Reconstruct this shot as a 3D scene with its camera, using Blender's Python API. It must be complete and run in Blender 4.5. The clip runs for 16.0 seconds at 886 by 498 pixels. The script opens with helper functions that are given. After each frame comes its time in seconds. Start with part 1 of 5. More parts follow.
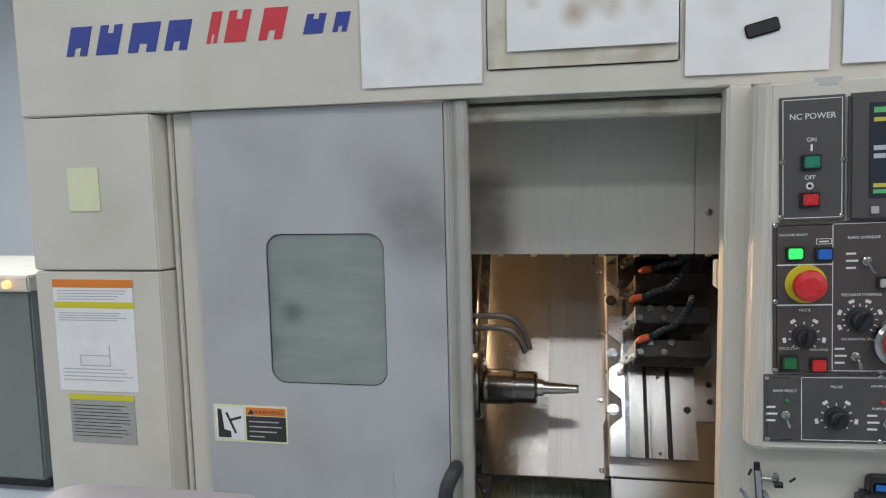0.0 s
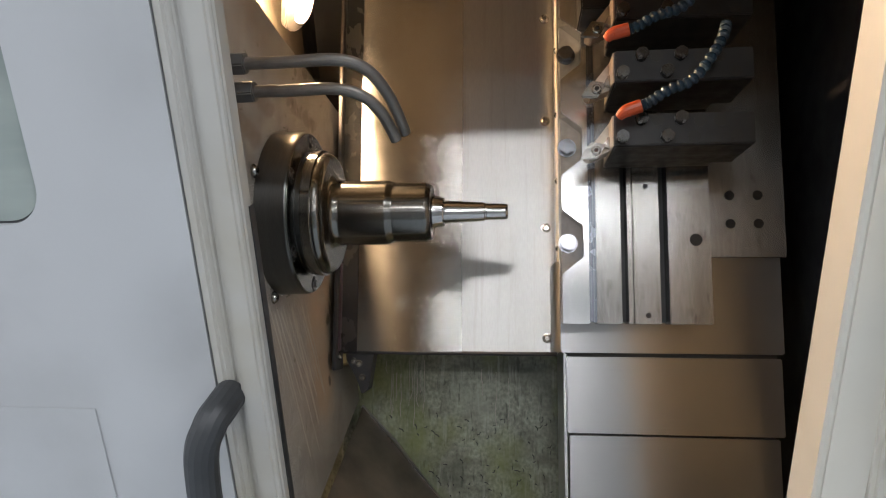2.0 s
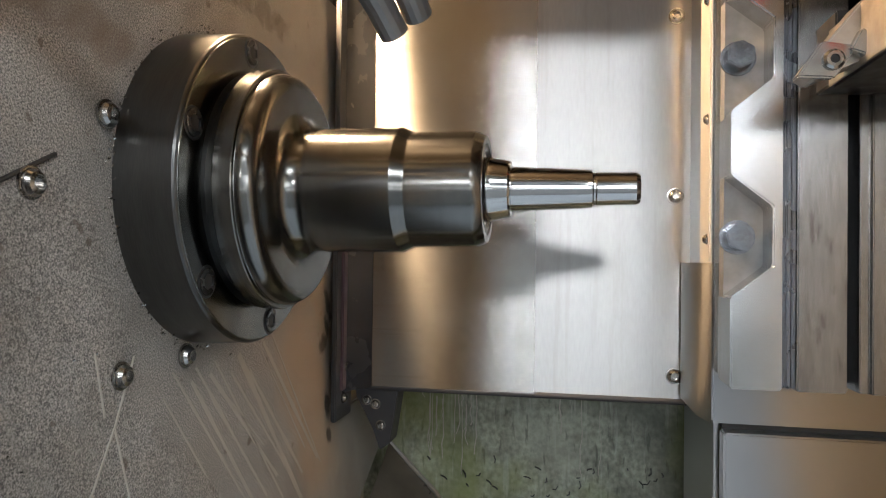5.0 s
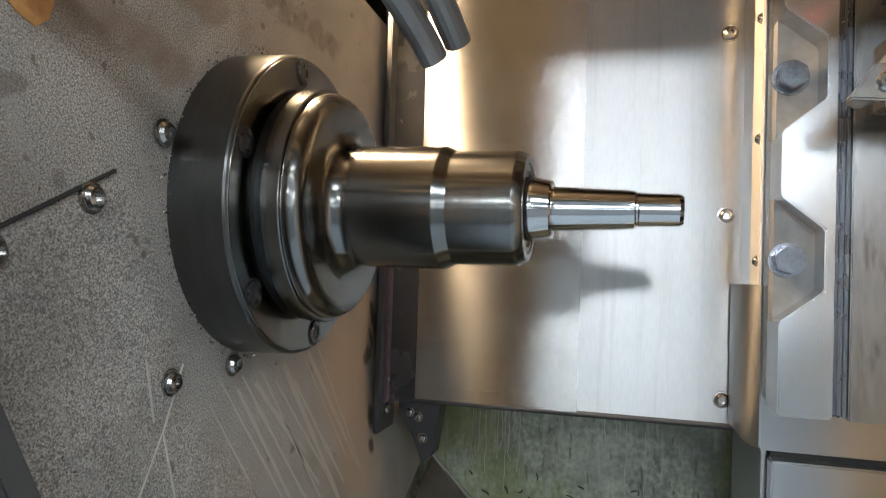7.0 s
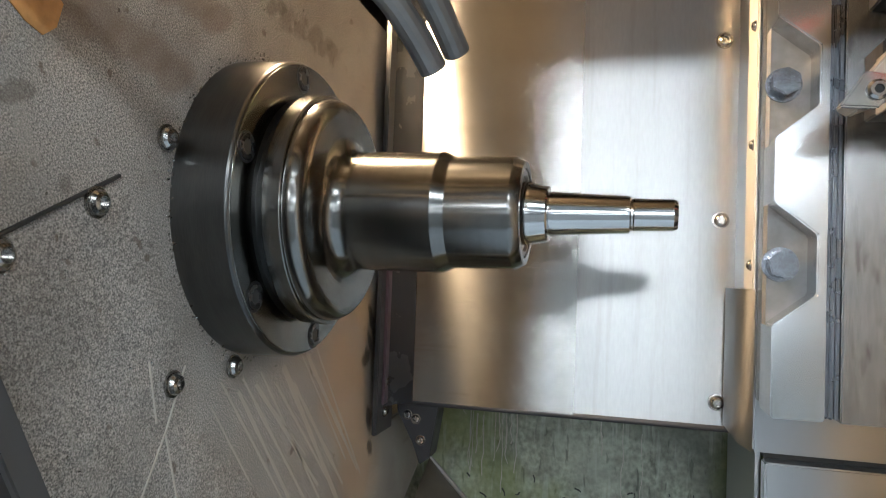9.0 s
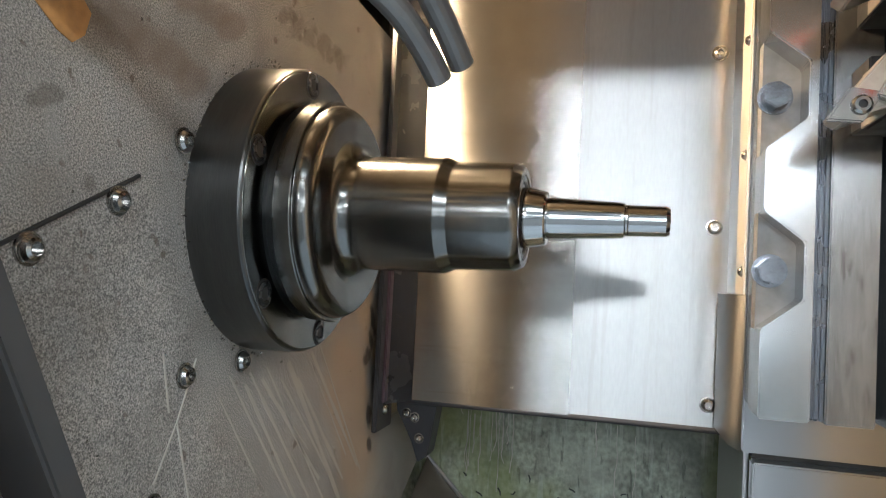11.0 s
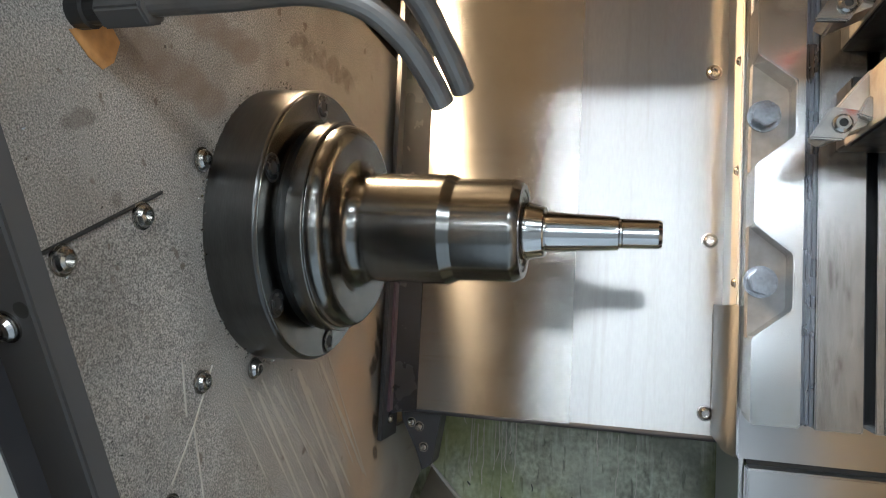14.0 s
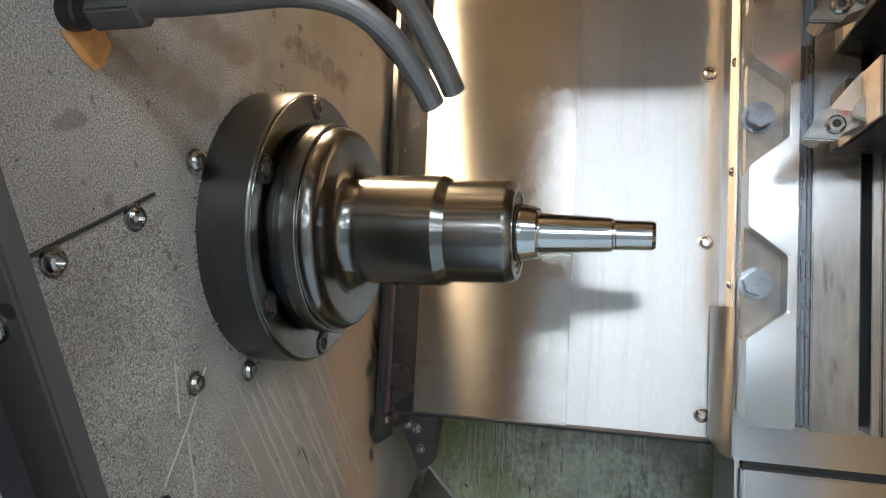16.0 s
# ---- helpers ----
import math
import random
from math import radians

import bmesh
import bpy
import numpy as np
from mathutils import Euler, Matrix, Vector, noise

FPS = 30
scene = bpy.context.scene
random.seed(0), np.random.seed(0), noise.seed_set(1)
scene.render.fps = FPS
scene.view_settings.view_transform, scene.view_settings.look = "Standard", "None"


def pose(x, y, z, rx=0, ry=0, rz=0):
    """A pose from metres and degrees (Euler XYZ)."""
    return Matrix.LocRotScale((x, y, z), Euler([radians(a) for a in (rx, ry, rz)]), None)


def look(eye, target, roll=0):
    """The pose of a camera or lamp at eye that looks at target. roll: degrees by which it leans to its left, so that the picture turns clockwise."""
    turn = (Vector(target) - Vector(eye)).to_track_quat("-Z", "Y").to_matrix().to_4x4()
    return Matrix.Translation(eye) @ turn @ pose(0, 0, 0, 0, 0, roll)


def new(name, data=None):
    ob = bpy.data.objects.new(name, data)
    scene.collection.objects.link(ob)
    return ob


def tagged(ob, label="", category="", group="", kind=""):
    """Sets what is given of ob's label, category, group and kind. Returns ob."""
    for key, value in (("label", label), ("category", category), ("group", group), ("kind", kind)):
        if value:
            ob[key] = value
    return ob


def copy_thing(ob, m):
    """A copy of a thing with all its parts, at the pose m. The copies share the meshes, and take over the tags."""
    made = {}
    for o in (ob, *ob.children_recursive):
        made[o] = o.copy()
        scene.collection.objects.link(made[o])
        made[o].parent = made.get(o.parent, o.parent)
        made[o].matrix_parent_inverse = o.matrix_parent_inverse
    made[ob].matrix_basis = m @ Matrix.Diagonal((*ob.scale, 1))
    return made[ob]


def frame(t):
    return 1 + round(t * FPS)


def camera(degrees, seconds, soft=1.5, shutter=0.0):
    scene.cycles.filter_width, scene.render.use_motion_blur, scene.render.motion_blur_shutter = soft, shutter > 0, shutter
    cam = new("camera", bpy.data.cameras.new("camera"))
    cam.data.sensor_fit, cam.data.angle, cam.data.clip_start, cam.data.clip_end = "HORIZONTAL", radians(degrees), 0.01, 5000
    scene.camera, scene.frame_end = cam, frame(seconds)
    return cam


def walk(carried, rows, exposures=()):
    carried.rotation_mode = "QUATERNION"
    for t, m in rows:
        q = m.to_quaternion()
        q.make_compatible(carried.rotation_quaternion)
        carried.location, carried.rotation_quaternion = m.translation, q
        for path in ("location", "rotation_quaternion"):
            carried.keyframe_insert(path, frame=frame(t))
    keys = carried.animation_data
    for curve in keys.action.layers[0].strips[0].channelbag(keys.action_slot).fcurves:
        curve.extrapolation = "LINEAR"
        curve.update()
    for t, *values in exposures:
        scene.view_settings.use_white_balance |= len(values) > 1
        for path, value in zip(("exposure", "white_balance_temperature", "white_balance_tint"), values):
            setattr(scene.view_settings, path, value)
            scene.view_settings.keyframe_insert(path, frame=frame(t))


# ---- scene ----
cam = camera(65.2, 16.0, soft=1.1)
PATH = [
    (0, (0.2751, 0.0211, 1.5216), (-0.1041, 1.9740, 1.3152), -1.31),
    (0.5, (0.2819, 0.1888, 1.4582), (0.0838, 2.1524, 1.1339), -0.98),
    (1, (0.3032, 0.3444, 1.3992), (0.2055, 2.2952, 0.9692), 0.38),
    (1.2, (0.3232, 0.4226, 1.3808), (0.2063, 2.3611, 0.9027), -1.20),
    (1.5, (0.3333, 0.5287, 1.3544), (0.1479, 2.4475, 0.8217), -1.84),
    (1.8, (0.3194, 0.6408, 1.3189), (0.1066, 2.5283, 0.6928), -3.97),
    (2, (0.2892, 0.7465, 1.2908), (0.0765, 2.6149, 0.6098), -2.48),
    (2.2, (0.2609, 0.8362, 1.2708), (0.0614, 2.6991, 0.5709), -1.66),
    (2.5, (0.2441, 0.9436, 1.2389), (0.0345, 2.7840, 0.4844), -3.03),
    (2.8, (0.2384, 1.0137, 1.2209), (-0.0025, 2.8354, 0.4315), -0.27),
    (3, (0.2364, 1.0513, 1.2195), (-0.0536, 2.8503, 0.3951), -1.82),
    (3.5, (0.2364, 1.1133, 1.2083), (-0.1100, 2.8738, 0.3247), -4.55),
    (5.8, (0.2445, 1.1529, 1.1998), (-0.1760, 2.9137, 0.3498), -4.18),
    (6, (0.2455, 1.1537, 1.1999), (-0.2020, 2.9094, 0.3530), -3.93),
    (6.5, (0.2481, 1.1511, 1.2019), (-0.2417, 2.9062, 0.3775), -4.79),
    (7, (0.2483, 1.1478, 1.2052), (-0.2725, 2.8955, 0.3839), -5.43),
    (7.5, (0.2486, 1.1428, 1.2084), (-0.2986, 2.8873, 0.3976), -5.58),
    (8, (0.2506, 1.1402, 1.2095), (-0.2706, 2.8921, 0.3976), -5.52),
    (8.5, (0.2521, 1.1417, 1.2075), (-0.2631, 2.8966, 0.3983), -5.48),
    (9, (0.2498, 1.1420, 1.2084), (-0.2653, 2.8951, 0.3951), -5.23),
    (11.5, (0.2557, 1.1200, 1.2156), (-0.2571, 2.8840, 0.4247), -4.23),
    (12, (0.2589, 1.1165, 1.2167), (-0.2688, 2.8822, 0.4397), -4.51),
    (12.5, (0.2583, 1.1110, 1.2182), (-0.2759, 2.8762, 0.4445), -4.25),
    (13, (0.2534, 1.1062, 1.2205), (-0.2774, 2.8745, 0.4515), -4.14),
    (13.5, (0.2531, 1.1041, 1.2233), (-0.2694, 2.8749, 0.4542), -4.05),
    (14, (0.2591, 1.1039, 1.2220), (-0.2663, 2.8766, 0.4595), -4.53),
    (14.5, (0.2568, 1.1025, 1.2235), (-0.2590, 2.8781, 0.4611), -4.48),
    (15, (0.2579, 1.1053, 1.2221), (-0.2564, 2.8828, 0.4631), -4.49),
    (15.5, (0.2611, 1.1051, 1.2209), (-0.2549, 2.8833, 0.4647), -4.40),
    (16, (0.2638, 1.1049, 1.2211), (-0.2642, 2.8796, 0.4652), -4.62),
]
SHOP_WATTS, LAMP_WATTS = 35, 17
EXPOSURES = [(0, -0.26, 6550, 10), (1.0, 0.28, 6750, 10), (1.5, 0.25, 6600, 10), (2.0, 0.25, 6500, 11), (2.5, 0.28, 6800, 13), (3.0, 0.48, 6900, 16), (3.7, 0.55, 6900, 16), (5.8, 0.70, 5850, 6), (16, 0.88, 5800, 5)]
walk(cam, [(t, look(eye, target, roll)) for t, eye, target, roll in PATH], exposures=EXPOSURES)

# ---- world and light ----
world = bpy.data.worlds.new("shop_world")
scene.world = world
world.use_nodes = True
bg = world.node_tree.nodes["Background"]
bg.inputs[0].default_value, bg.inputs[1].default_value = (0.75, 0.82, 0.9, 1), 0.12


def area_lamp(name, m, sx, sy, watts, colour, spread=180):
    d = bpy.data.lights.new(name, "AREA")
    d.shape, d.size, d.size_y, d.energy, d.color, d.spread = "RECTANGLE", sx, sy, watts, colour, radians(spread)
    ob = new(name, d)
    ob.matrix_world = m
    return ob


# ---- materials ----
def material(name, base, rough=0.5, metal=0.0, var=0.12, scale=12.0, bump=0.0, bump_scale=60.0, stretch=(1, 1, 1),
             stain=None, stain_amount=0.0, stain_scale=4.0, rough_var=0.1, coat=0.0, aniso=0.0, fine=0.0, fine_scale=300.0):
    m = bpy.data.materials.new(name)
    m.use_nodes = True
    nt = m.node_tree
    n, l = nt.nodes, nt.links
    p = n["Principled BSDF"]
    p.inputs["Metallic"].default_value = metal
    p.inputs["Coat Weight"].default_value = coat
    p.inputs["Anisotropic"].default_value = aniso
    co = n.new("ShaderNodeTexCoord")
    mp = n.new("ShaderNodeMapping")
    mp.inputs["Scale"].default_value = stretch
    l.new(co.outputs["Object"], mp.inputs[0])

    def noise_tex(sc, detail=6):
        t = n.new("ShaderNodeTexNoise")
        t.inputs["Scale"].default_value, t.inputs["Detail"].default_value = sc, detail
        l.new(mp.outputs[0], t.inputs["Vector"])
        return t

    big = noise_tex(scale)
    ramp = n.new("ShaderNodeMapRange")
    ramp.inputs["From Min"].default_value, ramp.inputs["From Max"].default_value = 0.3, 0.7
    ramp.inputs["To Min"].default_value, ramp.inputs["To Max"].default_value = 1 - var, 1 + var
    l.new(big.outputs["Fac"], ramp.inputs["Value"])
    mul = n.new("ShaderNodeVectorMath")
    mul.operation = "SCALE"
    mul.inputs[0].default_value = base
    l.new(ramp.outputs[0], mul.inputs["Scale"])
    colour = mul.outputs[0]
    if fine:
        f = noise_tex(fine_scale, 6)
        fr = n.new("ShaderNodeMapRange")
        fr.inputs["From Min"].default_value, fr.inputs["From Max"].default_value = 0.35, 0.65
        fr.inputs["To Min"].default_value, fr.inputs["To Max"].default_value = 1 - fine, 1 + fine
        l.new(f.outputs["Fac"], fr.inputs["Value"])
        m2 = n.new("ShaderNodeVectorMath")
        m2.operation = "SCALE"
        l.new(colour, m2.inputs[0])
        l.new(fr.outputs[0], m2.inputs["Scale"])
        colour = m2.outputs[0]
    if stain:
        s = noise_tex(stain_scale, 8)
        sr = n.new("ShaderNodeMapRange")
        sr.inputs["From Min"].default_value, sr.inputs["From Max"].default_value = 0.5, 0.68
        sr.inputs["To Max"].default_value = stain_amount
        l.new(s.outputs["Fac"], sr.inputs["Value"])
        mx = n.new("ShaderNodeMix")
        mx.data_type = "RGBA"
        l.new(sr.outputs[0], mx.inputs["Factor"])
        l.new(colour, mx.inputs["A"])
        mx.inputs["B"].default_value = (*stain, 1)
        colour = mx.outputs["Result"]
    l.new(colour, p.inputs["Base Color"])
    rr = n.new("ShaderNodeMapRange")
    rr.inputs["From Min"].default_value, rr.inputs["From Max"].default_value = 0.3, 0.7
    rr.inputs["To Min"].default_value, rr.inputs["To Max"].default_value = max(rough - rough_var, 0.03), rough + rough_var
    l.new(noise_tex(scale * 2.3).outputs["Fac"], rr.inputs["Value"])
    l.new(rr.outputs[0], p.inputs["Roughness"])
    if bump:
        b = n.new("ShaderNodeBump")
        b.inputs["Strength"].default_value, b.inputs["Distance"].default_value = bump, 0.001
        l.new(noise_tex(bump_scale, 4).outputs["Fac"], b.inputs["Height"])
        l.new(b.outputs[0], p.inputs["Normal"])
    return m


def glow(name, colour, strength):
    m = bpy.data.materials.new(name)
    m.use_nodes = True
    p = m.node_tree.nodes["Principled BSDF"]
    p.inputs["Base Color"].default_value = (*colour, 1)
    p.inputs["Emission Color"].default_value = (*colour, 1)
    p.inputs["Emission Strength"].default_value = strength
    return m


def stains(m, scale, lo, hi, amount, colour, stretch, lean):
    """Adds a layer of stains with their own grain and lean to a material."""
    n, l = m.node_tree.nodes, m.node_tree.links
    socket = n["Principled BSDF"].inputs["Base Color"]
    co, mp, t, r, mx = [n.new("ShaderNode" + k) for k in ("TexCoord", "Mapping", "TexNoise", "MapRange", "Mix")]
    mp.inputs["Scale"].default_value = stretch
    mp.inputs["Rotation"].default_value = (radians(lean), 0, 0)
    mp.inputs["Location"].default_value = (0.37 * scale, 1.3, 0.7)
    t.inputs["Scale"].default_value, t.inputs["Detail"].default_value = scale, 5
    r.inputs["From Min"].default_value, r.inputs["From Max"].default_value, r.inputs["To Max"].default_value = lo, hi, amount
    mx.data_type = "RGBA"
    l.new(co.outputs["Object"], mp.inputs[0])
    l.new(mp.outputs[0], t.inputs["Vector"])
    l.new(t.outputs["Fac"], r.inputs["Value"])
    l.new(r.outputs[0], mx.inputs["Factor"])
    l.new(socket.links[0].from_socket, mx.inputs["A"])
    mx.inputs["B"].default_value = (*colour, 1)
    l.new(mx.outputs["Result"], socket)
    return m


CREAM = material("cream_paint", (0.62, 0.59, 0.52), 0.42, var=0.04, scale=5, bump=0.05, bump_scale=220, stain=(0.42, 0.38, 0.3), stain_amount=0.18, stain_scale=6)
CREAM_WORN = material("worn_cream_paint", (0.60, 0.57, 0.48), 0.5, var=0.07, scale=9, bump=0.1, bump_scale=150, stain=(0.25, 0.2, 0.12), stain_amount=0.5, stain_scale=14)
DOOR_GREY = material("door_grey_paint", (0.44, 0.45, 0.465), 0.4, var=0.04, scale=3, bump=0.04, bump_scale=260, stain=(0.27, 0.265, 0.26), stain_amount=0.4, stain_scale=3.6)
WALL_GREY = material("speckled_grey_casting", (0.35, 0.322, 0.287), 0.5, var=0.16, scale=13, fine=0.7, fine_scale=1050, bump=0.6, bump_scale=1200, stain=(0.17, 0.135, 0.10), stain_amount=0.4, stain_scale=9)
WALL_GREY = stains(WALL_GREY, 5, 0.50, 0.70, 0.45, (0.36, 0.33, 0.29), (1, 0.9, 1.6), 30)
WALL_GREY = stains(WALL_GREY, 620, 0.50, 0.64, 0.5, (0.13, 0.12, 0.105), (1, 1, 1), 0)
WALL_GREY = stains(WALL_GREY, 75, 0.67, 0.71, 0.7, (0.11, 0.075, 0.05), (1, 1, 1), 0)
WALL_GREY = stains(WALL_GREY, 26, 0.60, 0.68, 0.35, (0.38, 0.35, 0.31), (1, 3, 0.25), -17)


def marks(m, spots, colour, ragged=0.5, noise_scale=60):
    """Ragged-edged patches on an upright side wall, for dirt and painted-in light or shade: (y, z, width, height,
    strength) in the wall's own plane.
    """
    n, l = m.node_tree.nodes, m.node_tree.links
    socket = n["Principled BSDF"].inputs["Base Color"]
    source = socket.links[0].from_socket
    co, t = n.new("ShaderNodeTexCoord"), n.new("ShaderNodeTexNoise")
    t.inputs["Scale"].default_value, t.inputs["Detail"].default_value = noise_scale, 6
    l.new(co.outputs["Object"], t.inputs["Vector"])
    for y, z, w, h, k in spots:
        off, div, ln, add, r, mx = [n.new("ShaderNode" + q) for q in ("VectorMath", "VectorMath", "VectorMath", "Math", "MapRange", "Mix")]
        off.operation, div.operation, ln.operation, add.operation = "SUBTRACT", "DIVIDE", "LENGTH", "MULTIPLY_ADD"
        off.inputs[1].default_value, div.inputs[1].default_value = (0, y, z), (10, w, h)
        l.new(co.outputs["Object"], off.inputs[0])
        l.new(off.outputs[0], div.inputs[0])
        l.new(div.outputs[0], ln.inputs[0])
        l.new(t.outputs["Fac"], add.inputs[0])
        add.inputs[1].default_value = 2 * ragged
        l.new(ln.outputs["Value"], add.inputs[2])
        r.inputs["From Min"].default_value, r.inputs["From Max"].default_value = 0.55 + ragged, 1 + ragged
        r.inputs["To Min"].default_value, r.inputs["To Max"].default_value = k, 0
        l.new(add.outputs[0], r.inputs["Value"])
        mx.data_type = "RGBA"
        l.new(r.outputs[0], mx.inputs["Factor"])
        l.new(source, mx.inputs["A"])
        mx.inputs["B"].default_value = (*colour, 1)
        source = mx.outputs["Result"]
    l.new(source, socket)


OIL_RUN = [(1.6255 + 0.0173 * k + 0.004 * math.sin(5 * k), 1.1735 - 0.0095 * k, 0.020, 0.008 + 0.002 * (k % 2), 0.5) for k in range(6)]
# Darker patch round the flange; two smears where the pipes' shadows fall.
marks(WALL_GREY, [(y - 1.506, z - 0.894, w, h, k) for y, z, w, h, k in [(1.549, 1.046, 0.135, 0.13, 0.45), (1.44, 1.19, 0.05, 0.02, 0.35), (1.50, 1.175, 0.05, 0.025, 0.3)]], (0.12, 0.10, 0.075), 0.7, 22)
marks(WALL_GREY, [(y - 1.506, z - 0.894, w, h, k) for y, z, w, h, k in OIL_RUN + [(1.70, 1.20, 0.012, 0.010, 0.6), (1.66, 1.21, 0.010, 0.012, 0.6), (1.47, 1.082, 0.006, 0.012, 0.6), (1.38, 1.165, 0.012, 0.006, 0.5), (1.39, 1.12, 0.005, 0.005, 0.5)]], (0.10, 0.085, 0.065), 1.1, 90)
# Brown bands below the pipes: stain with the pipes' shadows painted in.
marks(WALL_GREY, [(y - 1.506, z - 0.894, w, h, 0.55) for y, z, w, h in [(1.425 + 0.016 * k, 1.200 - 0.012 * k, 0.022, 0.013) for k in range(5)] + [(1.49 + 0.018 * k, 1.205 - 0.010 * k, 0.024, 0.010) for k in range(4)]], (0.17, 0.12, 0.085), 0.45, 30)
# Orange lamp light thrown back by the sheet, painted onto the wall.
marks(WALL_GREY, [(1.635 - 1.506, 0.80 - 0.894, 0.06, 0.16, 0.6), (1.70 - 1.506, 0.90 - 0.894, 0.03, 0.12, 0.5)], (0.44, 0.31, 0.19), 0.6, 12)
marks(WALL_GREY, [(y - 1.506, z - 0.894, w, h, 0.9) for y, z, w, h in ((1.6846, 0.8339, 0.013, 0.011), (1.712, 0.862, 0.007, 0.022), (1.6696, 0.7729, 0.008, 0.016), (1.70, 0.845, 0.006, 0.014), (1.66, 0.742, 0.008, 0.012))], (0.06, 0.04, 0.03), 0.6, 110)
SHEET = material("brushed_stainless_sheet", (0.40, 0.39, 0.37), 0.07, 1.0, var=0.05, scale=6, stretch=(2.5, 0.5, 1), rough_var=0.02, stain=(0.33, 0.30, 0.25), stain_amount=0.25, stain_scale=5, fine=0.03, fine_scale=160)


def brush(m, stretch, scale, strength):
    """Fine parallel brush lines as relief."""
    n, l = m.node_tree.nodes, m.node_tree.links
    co, mp, t, b = n.new("ShaderNodeTexCoord"), n.new("ShaderNodeMapping"), n.new("ShaderNodeTexNoise"), n.new("ShaderNodeBump")
    mp.inputs["Scale"].default_value = stretch
    t.inputs["Scale"].default_value, t.inputs["Detail"].default_value = scale, 2
    b.inputs["Strength"].default_value, b.inputs["Distance"].default_value = strength, 0.001
    l.new(co.outputs["Object"], mp.inputs[0])
    l.new(mp.outputs[0], t.inputs["Vector"])
    l.new(t.outputs["Fac"], b.inputs["Height"])
    l.new(b.outputs[0], n["Principled BSDF"].inputs["Normal"])


def grain(m, rough, amount, across=(0, 0.466, 0.885)):
    """Spreads reflections across the machining lines: up and down the slanted bed, or along x on turned faces."""
    n, l = m.node_tree.nodes, m.node_tree.links
    p = n["Principled BSDF"]
    v = n.new("ShaderNodeCombineXYZ")
    v.inputs[0].default_value, v.inputs[1].default_value, v.inputs[2].default_value = across
    l.new(v.outputs[0], p.inputs["Tangent"])
    p.inputs["Anisotropic"].default_value = amount
    l.remove(p.inputs["Roughness"].links[0])
    p.inputs["Roughness"].default_value = rough


SHEET_BRUSHED = SHEET.copy()
grain(SHEET, 0.28, 1.0)
grain(SHEET_BRUSHED, 0.23, 1.0)
brush(SHEET_BRUSHED, (0.012, 1, 1), 1300, 0.09)
stains(SHEET_BRUSHED, 330, 0.54, 0.68, 0.35, (0.26, 0.235, 0.195), (0.03, 1, 1), 0)
stains(SHEET_BRUSHED, 60, 0.58, 0.70, 0.2, (0.26, 0.235, 0.195), (0.06, 1, 1), 0)
stains(SHEET_BRUSHED, 45, 0.50, 0.66, 0.35, (0.29, 0.265, 0.21), (1, 0.05, 1), 0)
stains(SHEET, 110, 0.55, 0.7, 0.3, (0.30, 0.28, 0.25), (1, 0.04, 1), 0)
PANEL_STEEL = material("smeared_stainless_panel", (0.66, 0.665, 0.62), 0.42, 0.15, var=0.04, scale=6, bump=0.02, bump_scale=40, rough_var=0.04, stain=(0.52, 0.52, 0.48), stain_amount=0.25, stain_scale=5)
stains(PANEL_STEEL, 60, 0.45, 0.65, 0.10, (0.30, 0.30, 0.28), (1, 1, 0.15), 0)
PANEL_SMEARED = PANEL_STEEL.copy()
COVER_STEEL = material("way_cover_steel", (0.42, 0.415, 0.41), 0.22, 1.0, var=0.05, scale=5, stretch=(1, 0.5, 1), rough_var=0.06, stain=(0.33, 0.315, 0.30), stain_amount=0.4, stain_scale=3)
grain(COVER_STEEL, 0.28, 0.9)
GROUND_STEEL = material("ground_steel", (0.33, 0.33, 0.325), 0.32, 1.0, var=0.10, scale=20, stretch=(1, 0.2, 1), rough_var=0.1, bump=0.02, bump_scale=160, stain=(0.22, 0.21, 0.185), stain_amount=0.6, stain_scale=26, fine=0.10, fine_scale=260)
GROUND_STEEL = stains(GROUND_STEEL, 170, 0.55, 0.75, 0.4, (0.20, 0.19, 0.17), (1, 0.22, 1), 0)
grain(GROUND_STEEL, 0.27, 0.7, (1, 0.05, 0.05))
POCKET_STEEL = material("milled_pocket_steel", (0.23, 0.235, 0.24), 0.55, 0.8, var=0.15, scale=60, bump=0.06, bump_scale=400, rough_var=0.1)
GROOVE_STEEL = material("guide_groove_steel", (0.19, 0.205, 0.23), 0.3, 1.0, var=0.1, scale=20)
CLAMP_STEEL = material("bright_clamp_steel", (0.66, 0.66, 0.65), 0.3, 1.0, var=0.10, scale=16, stretch=(1, 0.3, 1), rough_var=0.06)
grain(CLAMP_STEEL, 0.20, 0.6, (1, 0.05, 0.05))
stains(CLAMP_STEEL, 60, 0.55, 0.72, 0.4, (0.42, 0.40, 0.36), (1, 0.25, 1), 0)
GROUND_STEEL = stains(GROUND_STEEL, 150, 0.60, 0.72, 0.55, (0.12, 0.11, 0.095), (1, 0.25, 1), 0)
# Brown-gold tone takes in the work lamp's warm light on the tools.
LIT_TOOL_STEEL = material("lamplit_tool_steel", (0.40, 0.35, 0.29), 0.38, 0.9, var=0.12, scale=40, rough_var=0.1, stain=(0.2, 0.16, 0.12), stain_amount=0.5, stain_scale=50)
# Pale warm tone carries the work lamp's light on the strip.
LIT_STRIP_STEEL = material("lamplit_wiper_steel", (0.72, 0.68, 0.60), 0.5, 0.85, var=0.06, scale=30, rough_var=0.08, bump=0.05, bump_scale=200)
TURNED = material("turned_steel", (0.21, 0.205, 0.19), 0.28, 1.0, var=0.06, scale=30, stretch=(6, 0.3, 0.3), rough_var=0.03, fine=0.04, fine_scale=400)
